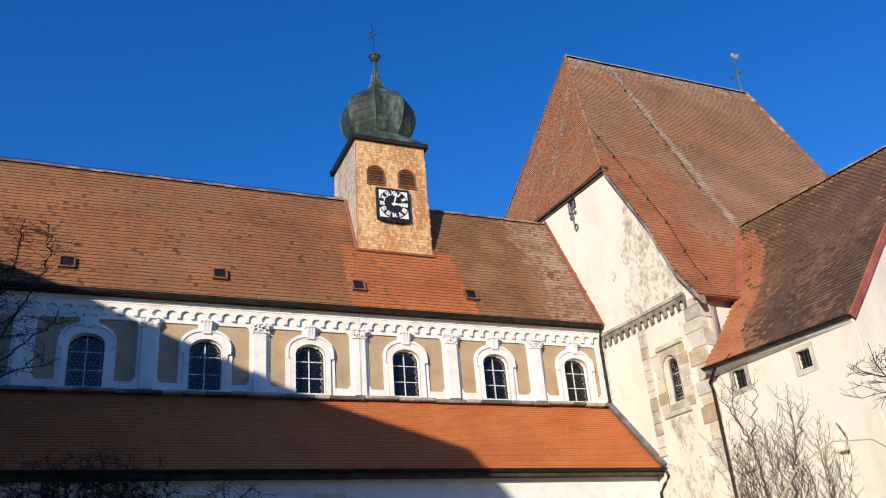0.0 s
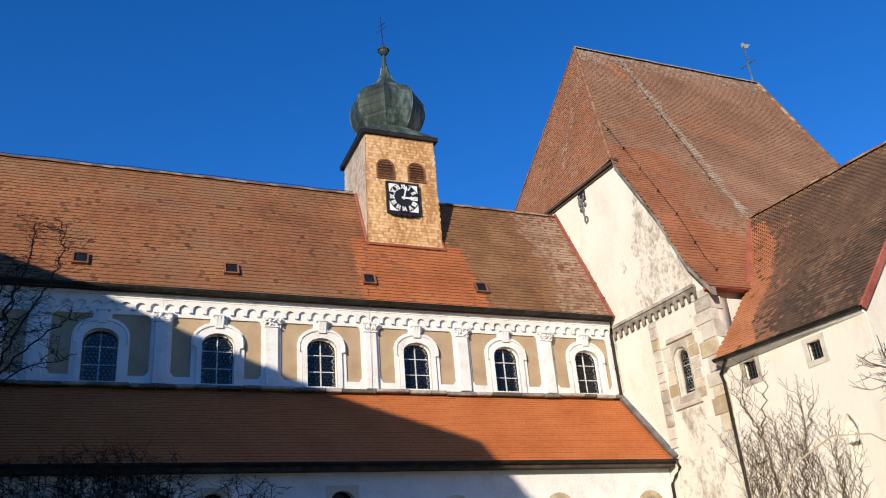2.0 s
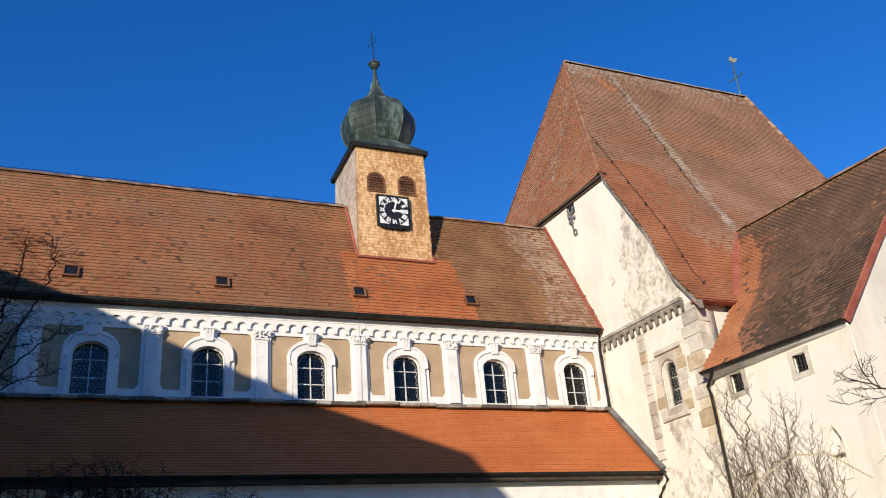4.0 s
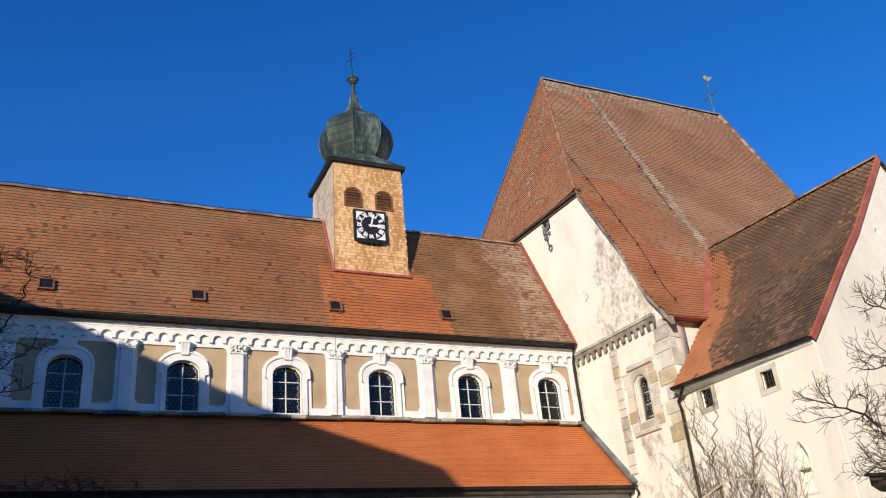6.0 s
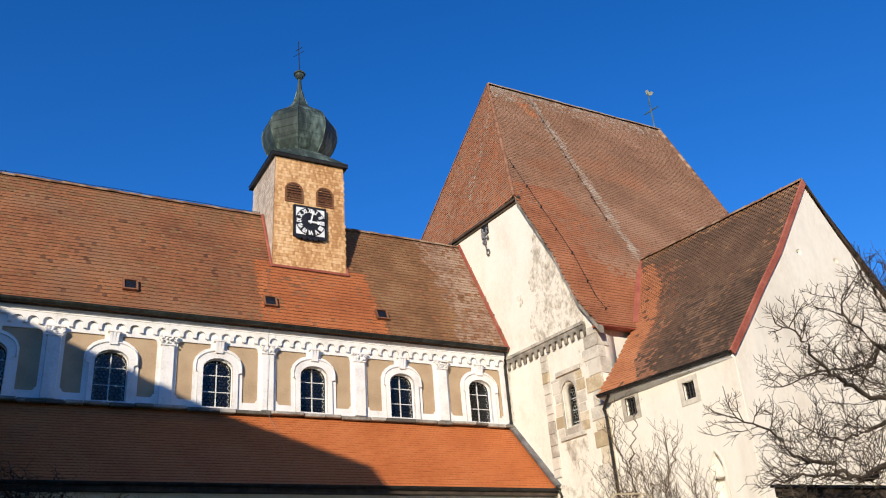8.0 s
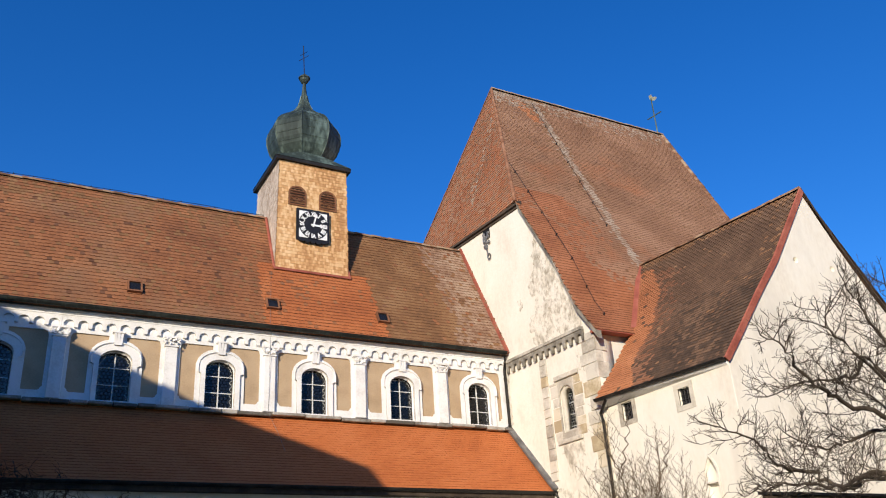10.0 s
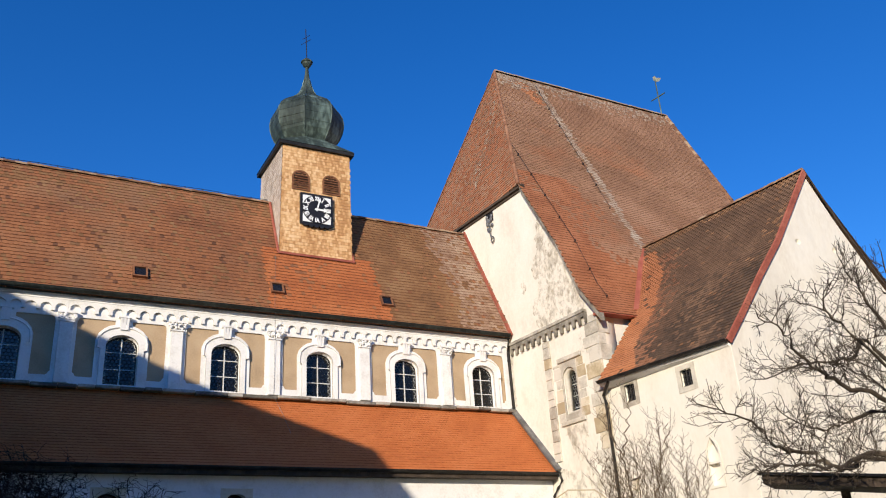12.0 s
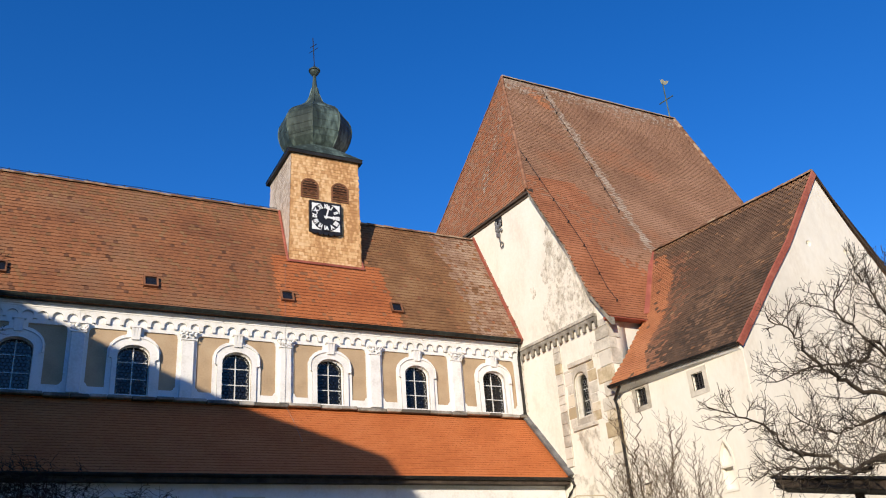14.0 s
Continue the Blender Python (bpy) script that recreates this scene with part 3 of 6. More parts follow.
def nave_choice(s, l, rnd):
    if 8.75 < s < 13.9 - 0.10 * l and l < 3.75:
        return 1 if rnd.random() < 0.93 else 0
    if s > 14.0 - 0.3 * l and s > 12.6:
        return (4 if s > 17.4 - 0.1 * l + 0.5 * noise.noise(Vector((0, l * 0.8, 2.0))) and rnd.random() < 0.9 else 2) if rnd.random() < 0.95 else 0
    if l > 5.6:
        return 2 if rnd.random() < 0.45 else 0
    k = rnd.random()
    return 3 if k < 0.02 + 0.05 * max(0, noise.noise(Vector((s * 0.4, l * 0.5, 8.0)))) else (2 if k < 0.14 else 0)


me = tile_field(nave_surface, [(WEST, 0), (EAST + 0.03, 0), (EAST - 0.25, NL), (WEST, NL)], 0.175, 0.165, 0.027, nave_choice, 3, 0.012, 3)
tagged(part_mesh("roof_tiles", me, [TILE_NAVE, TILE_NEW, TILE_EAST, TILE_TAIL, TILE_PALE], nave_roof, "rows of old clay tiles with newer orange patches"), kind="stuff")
ridge_tiles(nave_roof, (WEST, RIDGE_Y, RIDGE_Z), (9.5, RIDGE_Y, RIDGE_Z), 0.13, 0.42, RIDGE_TILE)
ridge_tiles(nave_roof, (12.8, RIDGE_Y, RIDGE_Z), (19.2, RIDGE_Y, RIDGE_Z), 0.13, 0.42, RIDGE_TILE)
# snow-stop pins and a conductor along the ridge
bm = bmesh.new()
tube(bm, [(x, RIDGE_Y, RIDGE_Z + 0.17 + 0.02 * math.sin(x * 2.1)) for x in np.arange(WEST, 9.5, 0.7)], 0.012, 5)
for x in np.arange(WEST, 9.5, 0.7):
    tube(bm, [(x, RIDGE_Y, RIDGE_Z + 0.05), (x, RIDGE_Y, RIDGE_Z + 0.2)], 0.018, 5)
part("lightning_conductor", bm, IRON, nave_roof, "thin dark wire on ridge pins")


def gutter(name, parent, a, b, r, material, brackets=0.9):
    """A half-round gutter with a rolled lip and hooks."""
    a, b = Vector(a), Vector(b)
    d = (b - a).normalized()
    side = d.cross(Vector((0, 0, 1))).normalized()
    bm = bmesh.new()
    loops = []
    for p in (a, b):
        ring = [(r * math.cos(t), r * math.sin(t)) for t in np.linspace(math.pi, 2 * math.pi, 8)]
        ring += [(0.8 * r * math.cos(t), 0.8 * r * math.sin(t)) for t in np.linspace(2 * math.pi, math.pi, 8)]
        loops.append([bm.verts.new(p + side * x + Vector((0, 0, z))) for x, z in ring])
    n = len(loops[0])
    for k in range(n):
        bm.faces.new((loops[0][k], loops[0][(k + 1) % n], loops[1][(k + 1) % n], loops[1][k]))
    bm.faces.new(loops[0][::-1])
    bm.faces.new(loops[1])
    tube(bm, [a + side * r, b + side * r], 0.018, 6)
    ob = part(name, bm, material, parent, "dark half-round gutter")
    n = int((b - a).length / brackets)
    bm = bmesh.new()
    for k in range(n):
        p = a + d * (k + 0.5) * brackets
        tube(bm, [p + side * (r * 1.05 * math.cos(t)) + Vector((0, 0, r * 1.05 * math.sin(t))) for t in np.linspace(math.pi, 2 * math.pi, 7)], 0.014, 4)
    tagged(part("hook_row", bm, material, ob), kind="stuff")
    return ob


gutter("gutter", nave, (WEST, 29.53, 12.80), (EAST - 0.12, 29.53, 12.80), 0.115, GUTTER_COPPER)
bm = bmesh.new()
block(bm, WEST, EAST - 0.02, 29.665, 29.738, 12.65, 12.70)
part("eaves_board", bm, GUTTER_COPPER, nave)


def downpipe(name, parent, path, r=0.06, label="dark metal downpipe"):
    bm = bmesh.new()
    tube(bm, path, r, 8)
    for p, q in zip(path, path[1:]):
        if (Vector(q) - Vector(p)).length > 1.2:
            for f in (0.15, 0.55, 0.95):
                m = Vector(p).lerp(Vector(q), f)
                d = (Vector(q) - Vector(p)).normalized()
                tube(bm, [m - d * 0.03, m + d * 0.03], r * 1.25, 8)
    return part(name, bm, DARK_METAL, parent, label)


downpipe("downpipe", nave, [(19.28, 29.58, 12.66), (19.30, 29.65, 12.35), (19.36, 29.83, 12.1), (19.38, 29.84, 9.55)])

# conductor from the turret down roof and wall
bm = bmesh.new()
tube(bm, [nave_surface(9.35 - 0.05 * k, 3.3 - 0.4 * k) + Vector((0, -0.06, 0.03)) for k in range(9)] + [Vector((8.96, 29.46, 12.6)), Vector((9.02, 29.72, 12.2)), Vector((9.03, 29.80, 9.6)), Vector((9.05, 29.60, 9.35)), Vector((9.2, 29.2, 8.75)), Vector((9.3, 28.6, 7.95))], 0.006, 5)
part("conductor_wire", bm, LEAD, nave, "thin dark lightning wire")

# roof hatches
for x in (-8.3, -0.88, 4.08, 9.19, 13.85):
    l = (13.9 - 12.66) / NU.z
    o = nave_surface(x, l) + Vector((0, -0.03, 0.01))
    nrm = Vector((0, -NU.z, NU.y))
    up = NU

    def hp(a, b, c):
        return o + Vector((a, 0, 0)) + up * b + nrm * c
    hatch = None
    bm = bmesh.new()
    for a0, a1, b0, b1 in ((-0.26, -0.20, -0.27, 0.27), (0.20, 0.26, -0.27, 0.27), (-0.20, 0.20, -0.27, -0.21), (-0.20, 0.20, 0.21, 0.27)):
        hexa(bm, [hp(a0, b0, 0), hp(a1, b0, 0), hp(a1, b1, 0), hp(a0, b1, 0), hp(a0, b0, 0.11), hp(a1, b0, 0.11), hp(a1, b1, 0.11), hp(a0, b1, 0.11)])
    hatch = part("roof_hatch", bm, LOUVRE, nave, "small roof hatch with red frame")
    bm = bmesh.new()
    hexa(bm, [hp(-0.2, -0.21, 0.03), hp(0.2, -0.21, 0.03), hp(0.2, 0.21, 0.03), hp(-0.2, 0.21, 0.03), hp(-0.2, -0.21, 0.06), hp(0.2, -0.21, 0.06), hp(0.2, 0.21, 0.06), hp(-0.2, 0.21, 0.06)])
    part("pane", bm, DARK_GLASS, hatch, "dark glass")

# aisle
AISLE_Y = 27.95
AL = math.hypot(29.95 - 27.55, 9.46 - 6.62)
AU = Vector((0, (29.95 - 27.55) / AL, (9.46 - 6.62) / AL))
aisle = thing("church_aisle", "low side aisle with bright orange tile roof and white wall", "church")
AISLE_WINDOWS = [-8.0, -4.2, -0.3]
AISLE_ARCHES = [3.42, 7.30, 11.09, 14.91, 18.6]
SQUARE = (3.42, 7.30)
openings = [arch(c, 0.40, 3.2, 5.48 if c in SQUARE else 5.05, 0.36) for c in AISLE_WINDOWS + AISLE_ARCHES]
me = plate([(WEST, 0), (19.6, 0), (19.6, 6.55), (WEST, 6.55)], openings, 0.6, front(AISLE_Y))
part_mesh("wall", me, PLASTER_WHITE, aisle, "white limewashed aisle wall")
for c in AISLE_WINDOWS + AISLE_ARCHES:
    spring = 5.48 if c in SQUARE else 5.05
    if c in SQUARE:
        outer = [(c - 0.52, 3.0), (c + 0.52, 3.0), (c + 0.52, 5.98), (c - 0.52, 5.98)]
    else:
        outer = arch(c, 0.56, 3.0, 5.08, 0.54)
    w = part_mesh("aisle_window", plate(outer, [arch(c, 0.385, 3.2, spring, 0.345)], 0.10, front(AISLE_Y - 0.03)), STONE_OCHRE, aisle, "round-headed aisle window in a stone surround")
    part_mesh("pane", plate(arch(c, 0.40, 3.2, spring, 0.36), [], 0.02, front(AISLE_Y + 0.32)), GLASS, w, "dark leaded glass")
    bm = bmesh.new()
    block(bm, c - 0.39, c + 0.39, AISLE_Y + 0.28, AISLE_Y + 0.31, 5.03, 5.07)
    part("glazing_bar", bm, WINDOW_BAR, w)
bm = bmesh.new()
prism(bm, [(WEST, 27.60, 6.60), (WEST, 29.995, 9.42), (WEST, 29.995, 6.60)], (19.6 - WEST, 0, 0))
aisle_roof = part("roof", bm, TILE_AISLE, aisle, "bright orange clay tile lean-to roof")


def aisle_surface(s, l):
    return Vector((s, 27.55, 6.62)) + AU * l


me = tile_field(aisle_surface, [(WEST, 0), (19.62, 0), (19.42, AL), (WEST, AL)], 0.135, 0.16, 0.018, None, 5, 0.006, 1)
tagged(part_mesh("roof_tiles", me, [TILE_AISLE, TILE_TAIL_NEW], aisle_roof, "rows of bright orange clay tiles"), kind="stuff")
gutter("gutter", aisle, (WEST, 27.52, 6.60), (19.75, 27.52, 6.60), 0.10, DARK_METAL)
bm = bmesh.new()
block(bm, WEST, 19.6, 27.57, AISLE_Y - 0.002, 6.38, 6.595)
part("eaves_board", bm, WOOD_DARK, aisle, "dark timber eaves board")
# lead flashing where the aisle roof meets the choir
bm = bmesh.new()
a, b = choir_at(-0.02, -2.55, 6.66), choir_at(-0.02, -0.05, 9.58)
n = Vector((0, -AU.z, AU.y))
tube(bm, [a + n * 0.03, b + n * 0.03], 0.11, 6)
hexa(bm, [a - UC * 0.22, a, b, b - UC * 0.22, a - UC * 0.22 + n * 0.09, a + n * 0.12, b + n * 0.12, b - UC * 0.22 + n * 0.09])
part("flashing", bm, LEAD, aisle, "grey lead flashing")
downpipe("downpipe", aisle, [(19.62, 27.46, 6.55), (19.66, 27.38, 6.3), (19.60, 27.62, 6.05), (19.56, 27.86, 5.8), (19.54, 27.87, 0.1)], 0.055)

# ---- roof turret with clock and onion dome ----
TX0, TX1, TY0, TY1, TZ0, TZ1 = 9.60, 12.76, 31.16, 34.32, 15.4, 21.12
turret = thing("clock_turret", "shingled roof turret with black clock and green onion dome", "tower")
bm = bmesh.new()
hexa(bm, [(TX0 - 0.04, TY0 - 0.03, TZ0), (TX1 + 0.02, TY0 - 0.03, TZ0), (TX1 + 0.02, TY1, TZ0), (TX0 - 0.04, TY1, TZ0), (TX0 + 0.06, TY0, TZ1), (TX1, TY0, TZ1), (TX1, TY1, TZ1), (TX0 + 0.06, TY1, TZ1)])
body = part("body", bm, SHINGLE, turret, "square shaft clad in pale larch shingles")
me = tile_field(lambda s, l: Vector((TX0 - 0.04 + 0.10 * l / 5.7 + s, TY0 - 0.03 + 0.03 * l / 5.7 - 0.004, 15.95 + l)), [(0, 0), (TX1 - TX0 + 0.04, 0), (TX1 - TX0 - 0.08, TZ1 - 15.95), (0, TZ1 - 15.95)], 0.145, 0.105, 0.018, None, 8, 0.012, 0, 0.95)
tagged(part_mesh("front_shingles", me, SHINGLE, body, "rows of honey-coloured shingles"), kind="stuff")
me = tile_field(lambda s, l: Vector((TX0 - 0.04 + 0.10 * l / 5.7 - 0.004, TY1 - s, 15.95 + l)), [(0, 0), (TY1 - TY0, 0), (TY1 - TY0, TZ1 - 15.95), (0, TZ1 - 15.95)], 0.145, 0.105, 0.018, None, 9, 0.012, 0, 0.95)
tagged(part_mesh("side_shingles", me, SHINGLE_GREY, body, "rows of pale weathered shingles"), kind="stuff")
# red flashing round the foot
bm = bmesh.new()
z0 = 15.86
hexa(bm, [(TX0 - 0.12, 31.02, z0), (TX1 + 0.10, 31.02, z0), (TX1 + 0.10, 31.16, z0 + 0.05), (TX0 - 0.12, 31.16, z0 + 0.05), (TX0 - 0.12, 31.02, z0 + 0.10), (TX1 + 0.10, 31.02, z0 + 0.10), (TX1 + 0.10, 31.14, z0 + 0.16), (TX0 - 0.12, 31.14, z0 + 0.16)])
for x in (TX0 - 0.09, TX1 + 0.06):
    tube(bm, [nave_surface(x, (15.9 - 12.66) / NU.z) + Vector((0, -0.05, 0.03)), nave_surface(x, NL) + Vector((0, -0.05, 0.03))], 0.06, 6)
part("flashing", bm, RED_TRIM, turret, "red painted sheet flashing")
# eaves, skirt and onion
TC = ((TX0 + TX1) / 2 + 0.02, (TY0 + TY1) / 2, 0)
h = 1.73
bm = bmesh.new()
block(bm, TC[0] - h, TC[0] + h, TC[1] - h, TC[1] + h, 21.10, 21.26)
eaves = part("eaves_slab", bm, DARK_METAL, turret, "black sheet metal eaves")
bm = bmesh.new()
lo = [bm.verts.new((TC[0] + sx * (h + 0.02), TC[1] + sy * (h + 0.02), 21.262)) for sx, sy in ((-1, -1), (1, -1), (1, 1), (-1, 1))]
hi = []
for k in range(8):
    a = radians(22.5 + 45 * k)
    hi.append(bm.verts.new((TC[0] + 1.28 * math.cos(a), TC[1] + 1.28 * math.sin(a), 21.98)))
# octagon corners k=0..7 at 22.5, 67.5, ... degrees
for side, (i, j) in {0: (5, 6), 1: (7, 0), 2: (1, 2), 3: (3, 4)}.items():
    bm.faces.new((lo[side], lo[(side + 1) % 4], hi[j], hi[i]))
for corner, (i, j) in {0: (4, 5), 1: (6, 7), 2: (0, 1), 3: (2, 3)}.items():
    bm.faces.new((lo[corner], hi[j], hi[i]))
bm.faces.new(lo)
bm.faces.new(hi)
bmesh.ops.recalc_face_normals(bm, faces=bm.faces[:])
part("skirt_roof", bm, COPPER, turret, "green copper skirt roof")
ONION = [(1.17, 21.95), (1.19, 22.06), (1.34, 22.24), (1.50, 22.48), (1.62, 22.78), (1.70, 23.10), (1.715, 23.40), (1.67, 23.70), (1.55, 23.96), (1.36, 24.18), (1.11, 24.38), (0.85, 24.57), (0.63, 24.77),
         (0.46, 25.00), (0.32, 25.27), (0.215, 25.57), (0.14, 25.91), (0.095, 26.30), (0.075, 26.64)]
OC = (TC[0] + 0.10, TC[1], 0)
bm = bmesh.new()
revolve(bm, ONION, OC, 8, radians(22.5))
bmesh.ops.recalc_face_normals(bm, faces=bm.faces[:])
onion = part("onion_dome", bm, COPPER, turret, "eight-sided onion dome in dark green copper")
for k in range(8):
    a = radians(22.5 + 45 * k)
    bm = bmesh.new()
    tube(bm, [(OC[0] + r * math.cos(a), OC[1] + r * math.sin(a), z) for r, z in ONION[1:-2]], 0.024, 5)
    part("standing_seam", bm, COPPER, onion)
# folded cross seams of the copper sheets, stepped from facet to facet
for k in range(8):
    for z in np.arange(22.5, 24.9, 0.40):
        z += 0.13 * (k % 3)
        r = float(np.interp(z, [q[1] for q in ONION], [q[0] for q in ONION]))
        a, b = radians(22.5 + 45 * k), radians(67.5 + 45 * k)
        bm = bmesh.new()
        tube(bm, [(OC[0] + r * math.cos(t), OC[1] + r * math.sin(t), z) for t in (a, b)], 0.011, 4)
        part("sheet_seam", bm, COPPER, onion)
bm = bmesh.new()
revolve(bm, [(0.06, 26.60), (0.14, 26.67), (0.215, 26.78), (0.235, 26.88), (0.285, 26.91), (0.285, 26.96), (0.225, 27.0), (0.15, 27.10), (0.04, 27.18)], OC, 16)
part("ball", bm, COPPER, turret, "copper ball finial")
bm = bmesh.new()
tube(bm, [(OC[0], OC[1], 27.1), (OC[0] - 0.06, OC[1], 28.9)], 0.022, 6)
for z, w in ((28.42, 0.24), (28.14, 0.33)):
    tube(bm, [(OC[0] - 0.04 - w * 0.45, OC[1] + w * 0.9, z), (OC[0] - 0.04 + w * 0.45, OC[1] - w * 0.9, z)], 0.014, 6)
part("cross", bm, IRON, turret, "thin double-barred iron cross")

# louvred openings
for c in (10.47, 11.85):
    lou = part_mesh("louvre", plate(arch(c, 0.40, 18.98, 19.58, 0.36), [arch(c, 0.33, 19.05, 19.58, 0.29)], 0.08, front(TY0 - 0.075)), LOUVRE, turret, "arched sound opening with brown slats")
    bm = bmesh.new()
    me = plate(arch(c, 0.34, 19.03, 19.58, 0.30), [], 0.02, front(TY0 - 0.03))
    bm.free()
    part_mesh("backing", me, WOOD_DARK, lou)
    for k in range(7):
        z = 19.10 + k * 0.115
        w = 0.33 if z < 19.58 else 0.33 * math.sqrt(max(0.05, 1 - ((z + 0.03 - 19.58) / 0.29) ** 2))
        bm = bmesh.new()
        hexa(bm, [(c - w, TY0 - 0.10, z - 0.03), (c + w, TY0 - 0.10, z - 0.03), (c + w, TY0 - 0.032, z + 0.03), (c - w, TY0 - 0.032, z + 0.03), (c - w, TY0 - 0.10, z), (c + w, TY0 - 0.10, z), (c + w, TY0 - 0.032, z + 0.055), (c - w, TY0 - 0.032, z + 0.055)])
        part("slat", bm, LOUVRE, lou)

# clock
CX, CZ, CY = 11.14, 18.08, TY0 - 0.05
clock = thing("tower_clock", "square black clock face with white roman numerals", "clock")
out = [(CX - 0.72, CZ + 0.74), (CX - 0.72, CZ - 0.70)]
for k in range(5):
    x0 = CX - 0.6 + k * 0.24
    for i in range(5):
        a = math.pi * (1 + i / 4)
        out.append((x0 + 0.12 + 0.11 * math.cos(a), CZ - 0.74 + (0.10 if k in (1, 2, 3) else 0.06) * math.sin(a)))
out += [(CX + 0.72, CZ - 0.70), (CX + 0.72, CZ + 0.74)]
part_mesh("case", plate(out, [], 0.16, front(CY - 0.13)), BLACK_PAINT, clock, "black painted clock case with scalloped foot")
bm = soft_block(CX - 0.625, CX + 0.625, CY - 0.15, CY - 0.128, CZ - 0.625, CZ + 0.625, 0.005)
part("dial_plate", bm, WHITE_PAINT, clock, "white square corners of the dial")
bm = bmesh.new()
m = Matrix.Translation((CX, CY - 0.155, CZ)) @ pose(0, 0, 0, 90)
bmesh.ops.create_cone(bm, cap_ends=True, segments=48, radius1=0.655, radius2=0.655, depth=0.014, matrix=m)
dial = part("dial", bm, BLACK_PAINT, clock, "black round dial")
NUMERALS = ["XII", "I", "II", "III", "IIII", "V", "VI", "VII", "VIII", "IX", "X", "XI"]
for k, text in enumerate(NUMERALS):
    cu = bpy.data.curves.new("numeral", "FONT")
    cu.body, cu.size, cu.extrude, cu.align_x, cu.align_y, cu.offset = text, 0.25, 0.008, "CENTER", "CENTER", 0.012
    ob = bpy.data.objects.new("numeral", cu)
    scene.collection.objects.link(ob)
    bpy.context.view_layer.update()
    me = bpy.data.meshes.new_from_object(ob.evaluated_get(bpy.context.evaluated_depsgraph_get()))
    bpy.data.objects.remove(ob)
    a = radians(30 * k)
    squeeze = min(1.0, 0.20 / max(0.01, max(v.co.x for v in me.vertices) - min(v.co.x for v in me.vertices)))
    nm = part_mesh("numeral", me, WHITE_PAINT, dial)
    nm.matrix_basis = Matrix.Translation((CX + 0.50 * math.sin(a), CY - 0.170, CZ + 0.50 * math.cos(a))) @ pose(0, 0, 0, 90) @ pose(0, 0, 0, 0, 0, -30 * k) @ Matrix.Diagonal((squeeze, 1.05, 1, 1))
for name, ang, ln, w in (("minute_hand", 14, 0.58, 0.055), ("hour_hand", 91, 0.46, 0.07)):
    a = radians(ang)
    d, s = Vector((math.sin(a), 0, math.cos(a))), Vector((math.cos(a), 0, -math.sin(a)))
    o = Vector((CX, CY - (0.20 if ang < 50 else 0.185), CZ))
    bm = bmesh.new()
    prism(bm, [o - d * 0.10 - s * w * 0.6, o - d * 0.10 + s * w * 0.6, o + d * ln * 0.62 + s * w * 0.6, o + d * ln * 0.70 + s * w * 1.5, o + d * ln, o + d * ln * 0.70 - s * w * 1.5, o + d * ln * 0.62 - s * w * 0.6], (0, 0.01, 0))
    part(name, bm, WHITE_PAINT, clock, "white painted clock hand")

# ---- choir: tall half-hipped roof over white walls ----
choir = thing("church_choir", "tall gothic choir with steep half-hipped brown tile roof", "church")
RY, RZ = 33.64, 30.14
GABLE = [(-5.62, 0), (-5.62, 12.15), (-4.95, 13.35), (-4.05, 15.75), (-2.25, 19.22), (9.6, 19.22), (13.0, 12.15), (13.0, 0)]
me = plate(GABLE, [arch(-3.70, 0.41, 8.66, 10.08, 0.41, 12)], 0.9, lambda a, z, d: choir_at(d, a, z))
part_mesh("west_wall", me, PLASTER_OLD, choir, "weathered cream plaster gable wall")
bm = bmesh.new()
a, b = choir_at(0.9, -5.62, 0), Vector((34.4, 24.42, 0))
prism(bm, [a, b, b + Vector((0, 0.8, 0)), a + Vector((0, 0.8, 0))], (0, 0, 12.1))
part("south_wall", bm, PLASTER_OLD, choir, "cream plaster south wall")
bm = bmesh.new()
prism(bm, [(34.4, 24.42, 0), (34.4, 42.6, 0), (33.6, 42.6, 0), (33.6, 24.42, 0)], (0, 0, 12.1))
prism(bm, [(19.2, 42.6, 0), (33.6, 42.6, 0), (33.6, 41.8, 0), (19.2, 41.8, 0)], (0, 0, 12.1))
part("far_wall", bm, PLASTER_OLD, choir)
# bare patch of rubble under the rake, where the plaster has gone
def ragged(seed, pts, jag=0.10, n=7):
    """A closed outline through pts, broken up into an irregular edge."""
    r = random.Random(seed)
    out = []
    for (a0, z0), (a1, z1) in zip(pts, pts[1:] + pts[:1]):
        for k in range(n):
            f = k / n
            out.append((a0 + (a1 - a0) * f + (r.gauss(0, jag) if k else 0), z0 + (z1 - z0) * f + (r.gauss(0, jag) if k else 0)))
    return out


